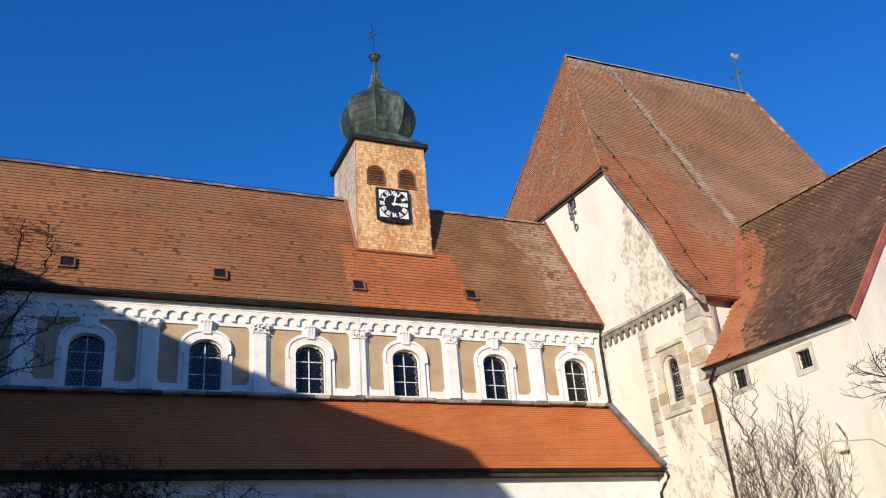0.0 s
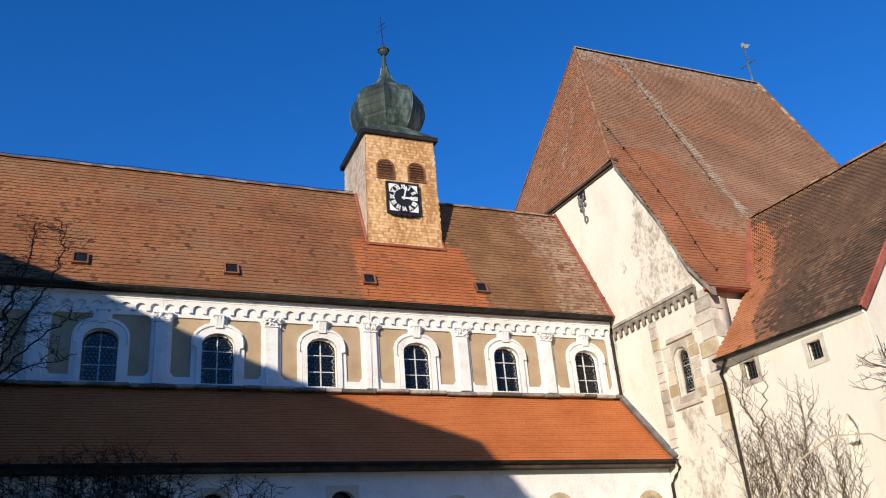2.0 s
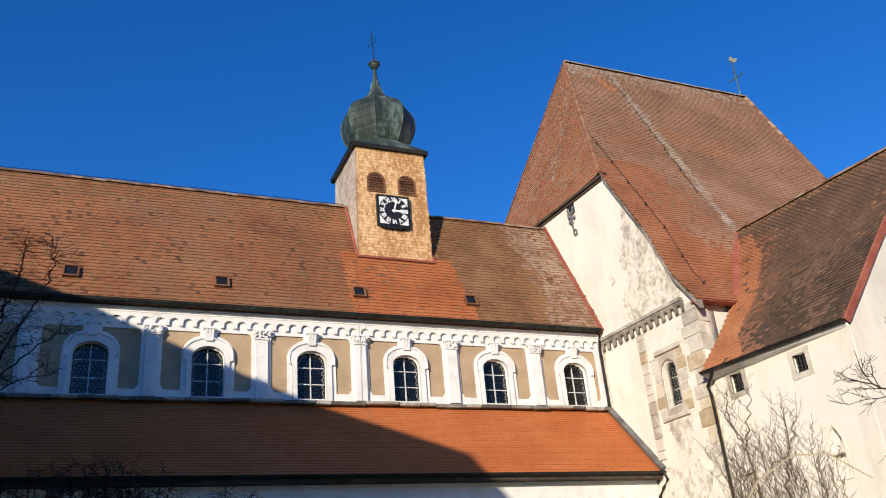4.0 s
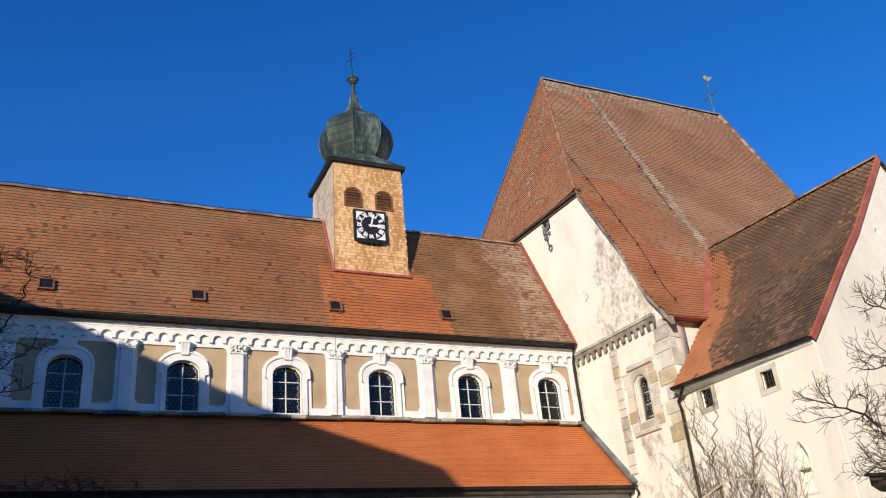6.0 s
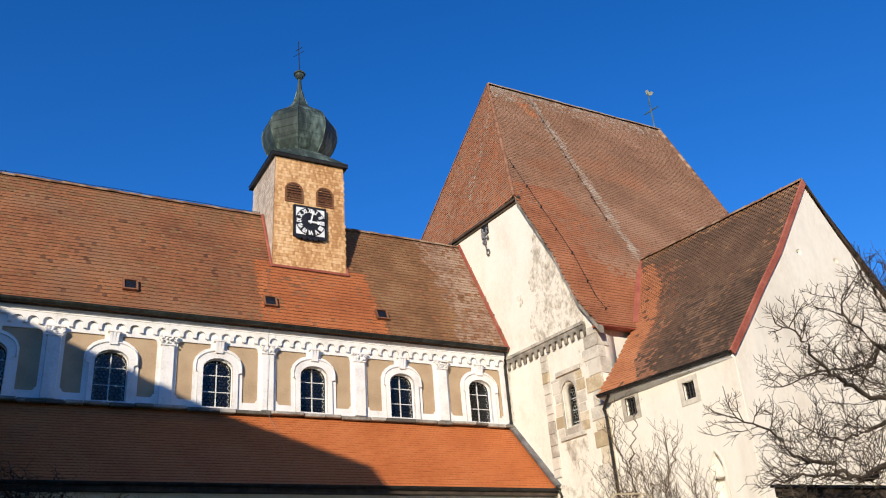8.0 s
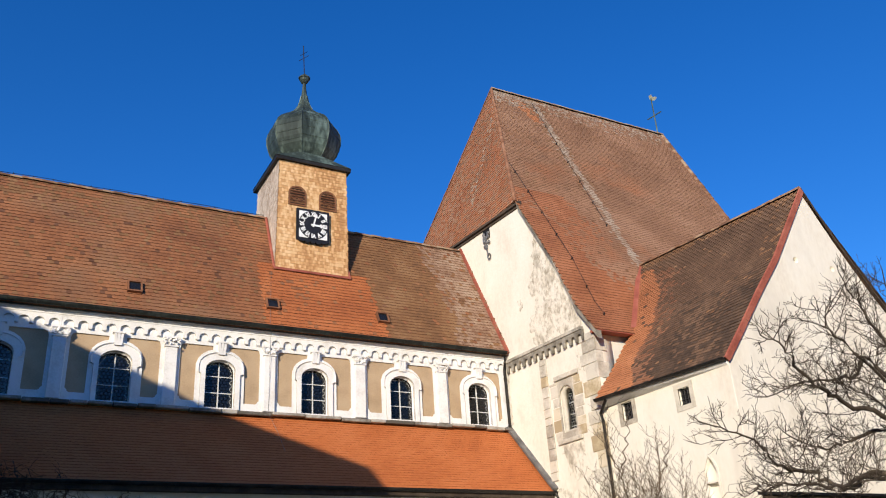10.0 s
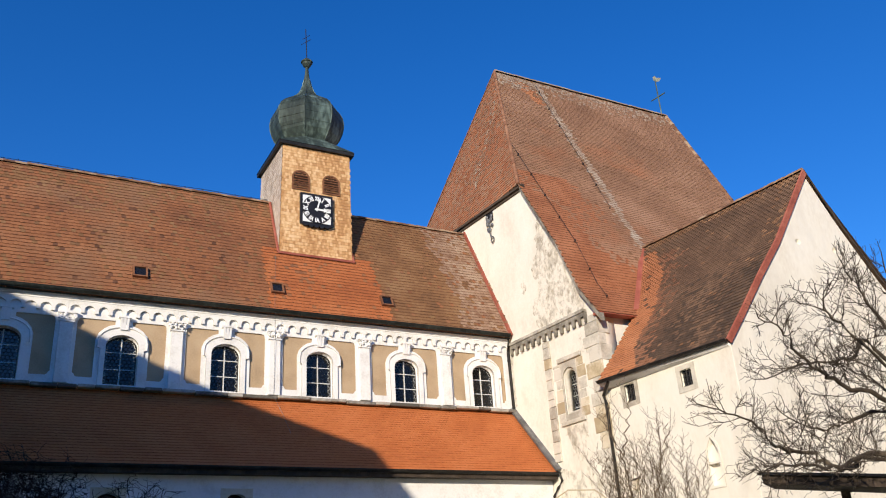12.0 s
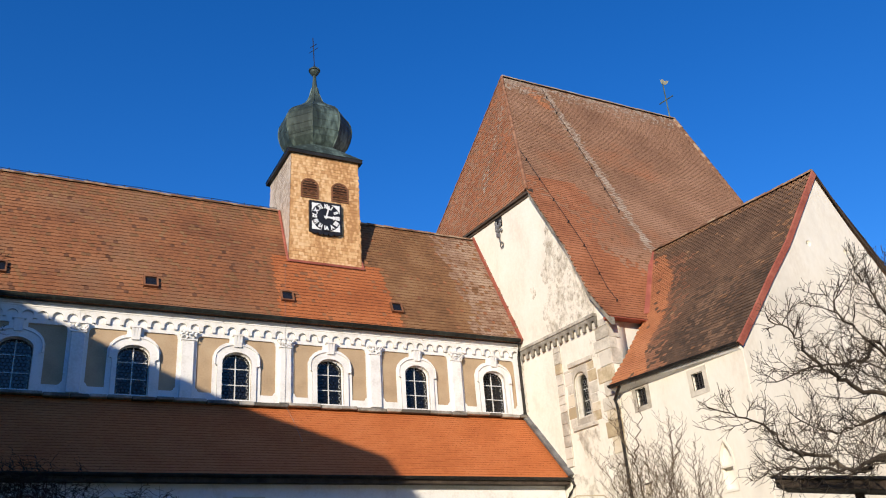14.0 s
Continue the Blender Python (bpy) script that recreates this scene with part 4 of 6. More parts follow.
EDGE = [(-5.56, 12.50), (-4.97, 13.22), (-4.10, 15.55), (-3.0, 17.7)]
for n, (loop, jag) in enumerate(((EDGE + [(-2.75, 17.0), (-2.7, 16.0), (-2.15, 15.2), (-2.6, 14.3), (-2.0, 13.6), (-2.1, 12.5)], 0.0),
                                 ([(-5.0, 11.6), (-4.55, 11.6), (-4.5, 10.9), (-5.0, 10.6)], 0.05),
                                 ([(-3.05, 8.26), (-4.35, 8.26), (-4.3, 7.2), (-3.8, 6.8), (-3.3, 7.2)], 0.06),
                                 ([(-2.6, 6.6), (-3.4, 6.5), (-4.3, 6.7), (-4.8, 6.0), (-4.7, 5.0), (-3.2, 4.9), (-2.4, 5.6)], 0.10),
                                 ([(-1.35, 14.8), (-1.6, 15.0), (-1.7, 14.5), (-1.5, 14.3)], 0.04),
                                 ([(0.9, 14.8), (0.5, 14.9), (0.4, 14.6), (0.7, 14.55)], 0.03),
                                 ([(-0.05, 12.5), (-0.3, 12.5), (-0.32, 9.7), (-0.1, 9.7)], 0.03))):
    head, tail = (loop[:4], loop[4:]) if n == 0 else ([], loop)
    outline = head[:-1] + ragged(n, [head[-1]] + tail, 0.07)[:-6] if head else ragged(n, tail, jag)
    me = plate(outline, [], 0.03, lambda a, z, d: choir_at(d - 0.005, a, z))
    part_mesh("bare_patch", me, RUBBLE, choir, "flaking plaster with bare grey rubble")

SOUTH = [(23.98, 12.02), (24.95, 13.42), (25.95, 15.85), (27.80, 19.32), (RY, RZ)]
SLEN = [0.0]
for p, q in zip(SOUTH, SOUTH[1:]):
    SLEN.append(SLEN[-1] + math.dist(p, q))


def south_profile(l):
    y = float(np.interp(l, SLEN, [p[0] for p in SOUTH]))
    z = float(np.interp(l, SLEN, [p[1] for p in SOUTH]))
    if l < 0:
        y, z = SOUTH[0][0] + l * 0.57, SOUTH[0][1] + l * 0.82
    if l > SLEN[-1]:
        z += (l - SLEN[-1]) * 0.88
        y += (l - SLEN[-1]) * 0.47
    return y, z


def choir_surface(s, l):
    y, z = south_profile(l)
    return Vector((s, y, z))


APEX_X, END_X = 22.78, 35.46


def rake_x(y):
    return 19.46 - 0.0928 * (y - 30.0) - 0.22


edge_w = [(rake_x(SOUTH[k][0]), SLEN[k]) for k in range(4)] + [(APEX_X, SLEN[4])]
edge_e = [(33.7, SLEN[0]), (33.8, SLEN[1]), (33.9, SLEN[2]), (34.05, SLEN[3]), (END_X, SLEN[4])]
bm = bmesh.new()
wv = [bm.verts.new(choir_surface(*p) - Vector((0, -0.02, 0.02))) for p in edge_w]
ev = [bm.verts.new(choir_surface(*p) - Vector((0, -0.02, 0.02))) for p in edge_e]
for k in range(4):
    bm.faces.new((wv[k], ev[k], ev[k + 1], wv[k + 1]))
nv = [bm.verts.new((p.co.x, 2 * RY - p.co.y, p.co.z)) for p in wv[:4]] + [wv[4]]
mv = [bm.verts.new((p.co.x, 2 * RY - p.co.y, p.co.z)) for p in ev[:4]] + [ev[4]]
for k in range(4):
    bm.faces.new([v for v in dict.fromkeys((mv[k], nv[k], nv[k + 1], mv[k + 1]))])
bm.faces.new((nv[3], wv[3], wv[4]))
bm.faces.new(ev + mv[:4][::-1])
bmesh.ops.recalc_face_normals(bm, faces=bm.faces[:])
croof = part("roof", bm, TILE_CHOIR, choir, "steep brown clay tile roof with half hip")
VALLEY = (24.6, 16.2)


def choir_choice(s, l, rnd):
    f = l / SLEN[4]
    # lichen streak below the conductor
    x = 25.35 - (1 - f) * 1.15
    d = abs(s - x + 0.04 * math.sin(l * 2))
    if f > 0.22 and rnd.random() < 1.25 * math.exp(-(d / 0.24) ** 2):
        return 3
    if f > 0.5 and rnd.random() < 0.5 * math.exp(-(d / 0.6) ** 2):
        return 1
    if f > 0.90 and rnd.random() < (f - 0.90) * (13 if s < 25.5 else 8):
        return 3
    n = noise.noise(Vector((s * 0.35, l * 0.3, 3.1)))
    if s < 25.2 and f < 0.46 and n + (0.40 - f) * 1.6 + (22.6 - s) * 0.2 > rnd.uniform(0.0, 0.45):
        return 2
    if abs(s - 23.95 - (0.97 - f) * 8) < 0.6 + 0.3 * n and 0.85 < f < 0.965:
        return 5 if rnd.random() < 0.85 else 0
    return 1 if rnd.random() < 0.03 else 0


poly = edge_w + edge_e[::-1]
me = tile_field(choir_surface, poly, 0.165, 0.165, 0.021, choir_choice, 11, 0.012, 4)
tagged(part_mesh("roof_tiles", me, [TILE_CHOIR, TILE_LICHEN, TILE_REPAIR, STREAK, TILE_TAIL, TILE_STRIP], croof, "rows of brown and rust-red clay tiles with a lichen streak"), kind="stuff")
# half hip towards the nave
A = Vector((APEX_X, RY, RZ))
S0 = Vector((rake_x(27.80), 27.80, 19.32))
N0 = Vector((rake_x(27.80), 2 * RY - 27.80, 19.32))
E1 = (S0 - N0).normalized()
foot = N0 + E1 * ((A - N0) @ E1)
HU = (A - foot).normalized()
HL = (A - foot).length
W1 = (S0 - N0).length
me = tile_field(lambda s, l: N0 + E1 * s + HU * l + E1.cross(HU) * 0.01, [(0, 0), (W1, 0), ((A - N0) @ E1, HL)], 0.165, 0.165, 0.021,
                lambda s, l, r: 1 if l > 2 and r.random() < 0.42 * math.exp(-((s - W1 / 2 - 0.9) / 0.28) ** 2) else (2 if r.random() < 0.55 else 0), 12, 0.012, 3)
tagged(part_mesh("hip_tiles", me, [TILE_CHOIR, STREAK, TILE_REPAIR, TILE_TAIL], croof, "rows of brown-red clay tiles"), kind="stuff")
ridge_tiles(croof, A, (END_X, RY, RZ), 0.14, 0.42, STREAK)
ridge_tiles(croof, S0, A, 0.085, 0.36, HIP_TILE, "hip_tile")
ridge_tiles(croof, N0, A, 0.085, 0.36, HIP_TILE, "hip_tile")
pe = [choir_surface(*p) for p in edge_e]
ridge_tiles(croof, pe[3], pe[4], 0.13, 0.40, RIDGE_TILE, "verge_tile")
ridge_tiles(croof, pe[0], pe[3], 0.13, 0.40, RIDGE_TILE, "verge_tile")
# dark eaves board under the half hip and mortar along the rake
bm = bmesh.new()
for k, (zz, o) in enumerate(((19.05, 0.06), (19.17, 0.16))):
    p = [choir_at(-o, -2.35, zz), choir_at(-0.002, -2.35, zz), choir_at(-0.002, 9.6, zz), choir_at(-o, 9.6, zz)]
    hexa(bm, [*p[::1], *[q + Vector((0, 0, 0.11)) for q in p]])
bmesh.ops.recalc_face_normals(bm, faces=bm.faces[:])
part("eaves_board", bm, WOOD_DARK, choir, "dark timber eaves under the half hip")
for k in range(3):
    p, q = Vector(choir_surface(*edge_w[k])), Vector(choir_surface(*edge_w[k + 1]))
    o = UC * 0.04 - Vector((0, 0, 0.05))
    bm = bmesh.new()
    hexa(bm, [p + o - Vector((0, 0, 0.30)), p + o + UC * 0.22 - Vector((0, 0, 0.30)), q + o + UC * 0.22 - Vector((0, 0, 0.30)), q + o - Vector((0, 0, 0.30)), p + o, p + o + UC * 0.22, q + o + UC * 0.22, q + o])
    bmesh.ops.recalc_face_normals(bm, faces=bm.faces[:])
    part("rake_mortar", bm, STONE_DIRTY, choir, "grey lichened mortar under the verge")
# south eaves
bm = bmesh.new()
block(bm, 19.85, 21.9, 24.0, 24.40, 11.98, 12.08)
part("eaves_board", bm, RED_TRIM, choir, "red painted eaves board")
# lightning conductor down the south slope
bm = bmesh.new()
for top, low in (((25.2, 0.97), (24.2, 0.37)), ((20.45, 0.57), (20.75, 0.05))):
    pts = []
    for f in np.linspace(0, 1, 14):
        s, k = top[0] + (low[0] - top[0]) * f, top[1] + (low[1] - top[1]) * f
        pts.append(choir_surface(s, k * SLEN[4]) + Vector((0, -0.08, 0.05)))
    tube(bm, pts, 0.010, 5)
    for p in pts[1::2]:
        tube(bm, [p + Vector((0, 0.08, -0.05)), p + Vector((0, -0.03, 0.03))], 0.03, 5)
part("lightning_conductor", bm, IRON, choir, "thin wire with clips down the roof")
# weathercock cross on the ridge end
WX = 35.15
bm = bmesh.new()
tube(bm, [(WX, RY, RZ), (WX, RY, RZ + 2.75)], 0.045, 6)
tube(bm, [(WX - 0.45, RY + 0.2, RZ + 1.10), (WX + 0.45, RY - 0.2, RZ + 1.72)], 0.04, 6)
cross = part("ridge_cross", bm, COPPER, choir, "green iron cross with weathervane")
bm = bmesh.new()
prism(bm, [(WX - 0.1, RY, RZ + 2.65), (WX + 0.12, RY, RZ + 2.6), (WX + 0.36, RY, RZ + 2.72), (WX + 0.56, RY, RZ + 3.0), (WX + 0.34, RY, RZ + 2.98), (WX + 0.2, RY, RZ + 2.9), (WX + 0.05, RY, RZ + 3.05), (WX - 0.14, RY, RZ + 2.9)], (0, 0.03, 0))
part("weathervane", bm, GILT, cross, "pale gilded weathervane")

# stone corbel table on the west wall
def choir_place(off):
    return lambda a, z, d: choir_at(d - off, a, z)


V0, V1, NB = -5.15, -0.35, 13
w = (V1 - V0) / NB
pts = [(V0, 12.30), (V0, 11.86)]
for k in range(NB):
    a0 = V0 + k * w
    pts += [(a0 + 0.05, 11.86), (a0 + 0.05, 12.0)]
    for i in range(7):
        a = math.pi * (1 - i / 6)
        pts.append((a0 + w / 2 + (w / 2 - 0.05) * math.cos(a), 12.02 + 0.13 * math.sin(a)))
    pts += [(a0 + w - 0.05, 12.0), (a0 + w - 0.05, 11.86)]
pts += [(V1, 11.86), (V1, 12.30)]
part_mesh("corbel_table", plate(pts, [], 0.14, choir_place(0.138)), STONE_DIRTY, choir, "grey stone frieze of round arches")
bm = bmesh.new()
p = [choir_at(-0.18, V0, 12.302), choir_at(-0.002, V0, 12.302), choir_at(-0.002, V1, 12.302), choir_at(-0.18, V1, 12.302)]
hexa(bm, [*p, *[q + Vector((0, 0, 0.12)) for q in p]])
bmesh.ops.recalc_face_normals(bm, faces=bm.faces[:])
part("string_course", bm, STONE_DIRTY, choir, "grey stone string course")


def stone(parent, v0, v1, z0, z1, proud, mat, rnd, name="stone"):
    bm = bmesh.new()
    j = lambda: rnd.uniform(-0.015, 0.015)
    c = [choir_at(-proud, v0 + j(), z0), choir_at(0.03, v0, z0), choir_at(0.03, v1, z0), choir_at(-proud, v1 + j(), z0), choir_at(-proud + j() * 0.5, v0 + j(), z1), choir_at(0.03, v0, z1), choir_at(0.03, v1, z1), choir_at(-proud + j() * 0.5, v1 + j(), z1)]
    hexa(bm, c)
    bmesh.ops.recalc_face_normals(bm, faces=bm.faces[:])
    bmesh.ops.bevel(bm, geom=bm.edges[:], offset=0.018, segments=1, affect="EDGES")
    return part(name, bm, mat, parent)


rnd = random.Random(21)
# lesene of grey blocks
z = 7.0
while z < 11.8:
    h = rnd.uniform(0.28, 0.5)
    ex = rnd.choice((0, 0, 0.12))
    stone(choir, -2.76, -2.36 + (ex if rnd.random() < 0.3 else 0), z, min(z + h, 11.84) - 0.012, 0.07, STONE if rnd.random() < 0.7 else STONE_OCHRE, rnd, "lesene_stone")
    z += h
# quoins at the corner, long and short, broken off above a short stub
z = 5.95
k = 0
while z < 12.1:
    h = rnd.uniform(0.36, 0.62)
    stone(choir, -5.64, -5.64 + (0.92 if k % 2 else 0.70) + rnd.uniform(-0.08, 0.08), z, min(z + h, 12.12) - 0.012, 0.035, STONE_OCHRE if z < 10 and rnd.random() < 0.6 else STONE, rnd, "quoin_stone")
    bm = bmesh.new()
    x1 = 20.0 + (0.30 if k % 2 else 0.52)
    block(bm, 19.97, x1, 24.395, 24.50, z, min(z + h, 12.12) - 0.012)
    if z > 10.2:
        part("quoin_stone", bm, STONE, choir)
    else:
        bm.free()
    z += h
    k += 1
# window frame of stone blocks
for side, v0, v1 in (("n", -3.25, -2.92), ("s", -4.58, -4.17)):
    z = 8.42
    while z < 10.70:
        h = rnd.uniform(0.3, 0.5)
        e = rnd.uniform(0, 0.16) if side == "n" else rnd.uniform(0, 0.1)
        stone(choir, v0 - (e if side == "s" else 0), v1 + (e if side == "n" else 0), z, min(z + h, 10.72) - 0.012, 0.012, STONE if rnd.random() < 0.6 else STONE_OCHRE, rnd, "jamb_stone")
        z += h
me = plate([(-4.17, 8.44), (-3.25, 8.44), (-3.25, 10.72), (-4.17, 10.72)], [arch(-3.70, 0.40, 8.68, 10.08, 0.40, 12)], 0.06, choir_place(0.014))
cw = part_mesh("window_frame", me, STONE, choir, "grey stone frame of a narrow round-arched window")
part_mesh("window_lining", plate(arch(-3.70, 0.402, 8.67, 10.08, 0.402, 12), [arch(-3.70, 0.31, 8.76, 10.08, 0.31, 12)], 0.30, choir_place(-0.08)), STONE, cw, "splayed stone lining")
stone(choir, -4.55, -3.15, 10.74, 10.92, 0.10, STONE, rnd, "window_hood")
stone(choir, -4.40, -3.0, 8.26, 8.42, 0.09, STONE, rnd, "window_sill")
me = plate(arch(-3.70, 0.41, 8.66, 10.08, 0.41, 12), [], 0.02, choir_place(-0.42))
part_mesh("pane", me, GLASS, cw, "dark leaded glass")
tagged(part_mesh("leading", honeycomb(arch(-3.70, 0.36, 8.72, 10.06, 0.36), 0.13, 0.017, lambda a, z, d: choir_at(0.415, a, z)), LEADING, cw, "honeycomb lead strips"), kind="stuff")
bm = bmesh.new()
for zz in np.arange(8.95, 10.4, 0.46):
    tube(bm, [choir_at(0.40, -4.10, zz), choir_at(0.40, -3.30, zz)], 0.016, 5)
tube(bm, [choir_at(0.40, -3.97, 8.66), choir_at(0.40, -3.97, 10.38)], 0.016, 5)
part("glazing_bar", bm, WINDOW_BAR, cw)
# slit opening with an iron ornament high on the gable
bm = bmesh.new()
p = [choir_at(-0.015, 0.10, 18.55), choir_at(0.02, 0.10, 18.55), choir_at(0.02, 0.62, 18.55), choir_at(-0.015, 0.62, 18.55)]
orn = thing("wall_ornament", "weathered grey iron emblem with lower ring on the gable", "ornament")
hexa(bm, [*p, *[q + Vector((0, 0, 0.55)) for q in p]])
bmesh.ops.recalc_face_normals(bm, faces=bm.faces[:])
part("backplate", bm, IRON, orn, "dark sunk panel")
bm = bmesh.new()
for k in range(16):
    a, b = rnd.uniform(0.14, 0.56), rnd.uniform(18.05, 18.85)
    m = Matrix.Translation(choir_at(-0.06, a, b)) @ Matrix.Diagonal((0.05, 0.10, 0.11, 1))
    bmesh.ops.create_icosphere(bm, subdivisions=1, radius=1, matrix=m)
tube(bm, [choir_at(-0.07, 0.34, 18.0), choir_at(-0.07, 0.30, 17.75)], 0.04, 6)
tube(bm, [choir_at(-0.07, 0.22 + 0.11 * math.cos(t), 17.62 + 0.13 * math.sin(t)) for t in np.linspace(0, 6.28, 13)], 0.03, 6)
part("relief", bm, LEAD, orn, "grey worn relief")
# red verge strip where the nave roof meets the choir wall
bm = bmesh.new()
p0, p1 = choir_at(-0.09, -0.42, 12.75), choir_at(-0.09, 2.50, 18.9)
n = Vector((0, -NU.z, NU.y))
hexa(bm, [p0 - n * 0.05, p0 - n * 0.05 + UC * 0.085, p1 - n * 0.05 + UC * 0.085, p1 - n * 0.05, p0 + n * 0.11, p0 + n * 0.11 + UC * 0.085, p1 + n * 0.11 + UC * 0.085, p1 + n * 0.11])
bmesh.ops.recalc_face_normals(bm, faces=bm.faces[:])
part("verge_flashing", bm, RED_TRIM, choir, "red verge flashing against the wall")
# mortar crumbs and moss along that verge
bm = bmesh.new()
for k in range(60):
    f = rnd.random() ** 1.3
    p = p0.lerp(p1, f) + n * rnd.uniform(0.02, 0.12) + UC * rnd.uniform(0.02, 0.07)
    r = rnd.uniform(0.02, 0.06)
    bmesh.ops.create_icosphere(bm, subdivisions=1, radius=1, matrix=Matrix.Translation(p) @ Matrix.Diagonal((r, r * 1.3, r, 1)))
tagged(part("moss", bm, RIDGE_TILE, choir, "tufts of dry moss along the verge"), kind="stuff")

# ---- annex with the tall plain gable ----
annex = thing("annex_house", "plain cream house with tall south gable and mossy brown tile roof", "house")
GC = Vector((20.56, 18.73, 0))
GD = Vector((0.99868, -0.05129, 0))
GN = Vector((0.05129, 0.99868, 0))
AP = 5.37
OUT = [(0, 0), (11.6, 0), (11.6, 7.2), (10.2, 9.0), (8.9, 10.75), (7.59, 12.56), (6.49, 14.27), (AP, 16.25), (4.27, 14.70), (3.10, 13.09), (1.90, 11.68), (0.76, 10.26), (0.0, 9.28)]
holes = []
for hx, hz in ((4.23, 13.30), (6.01, 13.18)):
    holes.append([(hx + 0.13 * math.cos(t), hz + 0.12 * math.sin(t)) for t in np.linspace(0, 2 * math.pi, 10)[:-1]])
me = plate(OUT, holes, 0.6, lambda a, z, d: GC + GD * a + GN * d + Vector((0, 0, z)))
part_mesh("gable_wall", me, PLASTER_CREAM, annex, "smooth cream plaster gable with two small vents")
for hx, hz in ((4.23, 13.30), (6.01, 13.18)):
    bm = bmesh.new()
    m = Matrix.Translation(GC + GD * hx + GN * 0.34 + Vector((0, 0, hz))) @ pose(0, 0, 0, 90)
    bmesh.ops.create_cone(bm, cap_ends=True, segments=12, radius1=0.128, radius2=0.128, depth=0.04, matrix=m)
    part("vent", bm, WOOD_DARK, annex, "dark round vent")
# west wall with two square windows and a pointed niche
UA = 0.05


def wside(a, z, d):
    return choir_at(UA + d, a, z)


sq = [(-6.72, 8.72, 0.27, 0.33), (-9.36, 8.58, 0.26, 0.30)]
holes = [[(c - w, z - h), (c + w, z - h), (c + w, z + h), (c - w, z + h)] for c, z, w, h in sq]
nich = [(-10.06, 5.0), (-9.64, 5.0), (-9.61, 6.05), (-9.72, 6.28), (-9.86, 6.5), (-10.0, 6.28), (-10.08, 6.05)]
me = plate([(-11.33, 0), (-5.64, 0), (-5.64, 9.28), (-11.33, 9.28)], holes + [nich], 0.45, wside)
part_mesh("west_wall", me, PLASTER_CREAM, annex, "cream plaster side wall")
bm = bmesh.new()
prism(bm, [choir_at(UA + 0.18, v, z) for v, z in ((-10.15, 4.9), (-9.55, 4.9), (-9.55, 6.6), (-10.15, 6.6))], UC * 0.1)
part("niche_back", bm, PLASTER_CREAM, annex, "plastered back of the pointed niche")
me = plate([(-10.15, 4.92), (-9.55, 4.92), (-9.57, 6.08), (-9.66, 6.32), (-9.86, 6.60), (-10.06, 6.32), (-10.15, 6.08)], [nich], 0.03, lambda a, z, d: choir_at(UA + d - 0.028, a, z))
part_mesh("niche_frame", me, PLASTER_CREAM, annex, "pale pointed niche surround")
bm = soft_block(0, 1, 0, 1, 0, 1, 0.02)
bmesh.ops.transform(bm, matrix=Matrix.Identity(4), verts=bm.verts[:])
for v in bm.verts:
    v.co = choir_at(UA - 0.035 + 0.16 * v.co.x, -10.12 + 0.5 * v.co.y, 5.66 + 0.07 * v.co.z)
part("niche_shelf", bm, PLASTER_CREAM, annex)
for c, z, w, h in sq:
    t = 0.15
    o = [(c - w - t, z - h - t), (c + w + t * 0.9, z - h - t * 1.1), (c + w + t, z + h + t), (c - w - t * 1.1, z + h + t)]
    f = part_mesh("window", plate(o, [[(c - w + 0.01, z - h + 0.01), (c + w - 0.01, z - h + 0.01), (c + w - 0.01, z + h - 0.01), (c - w + 0.01, z + h - 0.01)]], 0.08, lambda a, zz, d: choir_at(UA + d - 0.025, a, zz)), STONE, annex, "small square barred window in a pale stone frame")
    bm = bmesh.new()
    prism(bm, [choir_at(UA + 0.16, v, zz) for v, zz in ((c - w, z - h), (c + w, z - h), (c + w, z + h), (c - w, z + h))], UC * 0.03)
    part("pane", bm, GLASS, f, "dark leaded glass")
    for k in range(4):
        bm = bmesh.new()
        v = c - w + (k + 0.5) * 2 * w / 4
        tube(bm, [choir_at(UA + 0.11, v, z - h), choir_at(UA + 0.11, v, z + h)], 0.014, 5)
        part("bar", bm, IRON, f)
    for k in range(4):
        bm = bmesh.new()
        v = z - h + (k + 0.5) * 2 * h / 4
        tube(bm, [choir_at(UA + 0.125, c - w, v), choir_at(UA + 0.125, c + w, v)], 0.014, 5)
        part("bar", bm, IRON, f)
bm = bmesh.new()
e0, e1 = GC + GD * 11.6, Vector((32.0, 24.4, 0))
prism(bm, [e0, e1, e1 - Vector((0.5, 0, 0)), e0 - Vector((0.5, 0, 0))], (0, 0, 7.1))
part("east_wall", bm, PLASTER_CREAM, annex)

# little weathered box on the side wall
nest = thing("bird_box", "small brown weathered bird box on the plaster wall", "bird box")
bm = bmesh.new()
hexa(bm, [choir_at(UA - 0.16, -6.52, 5.36), choir_at(UA, -6.52, 5.36), choir_at(UA, -6.32, 5.36), choir_at(UA - 0.16, -6.32, 5.36), choir_at(UA - 0.16, -6.52, 5.68), choir_at(UA, -6.52, 5.74), choir_at(UA, -6.32, 5.74), choir_at(UA - 0.16, -6.32, 5.68)])
bmesh.ops.recalc_face_normals(bm, faces=bm.faces[:])
bmesh.ops.bevel(bm, geom=bm.edges[:], offset=0.02, segments=1, affect="EDGES")
part("body", bm, STONE_OCHRE, nest)
bm = bmesh.new()
hexa(bm, [choir_at(UA - 0.21, -6.55, 5.68), choir_at(UA, -6.55, 5.755), choir_at(UA, -6.29, 5.755), choir_at(UA - 0.21, -6.29, 5.68), choir_at(UA - 0.21, -6.55, 5.71), choir_at(UA, -6.55, 5.785), choir_at(UA, -6.29, 5.785), choir_at(UA - 0.21, -6.29, 5.71)])
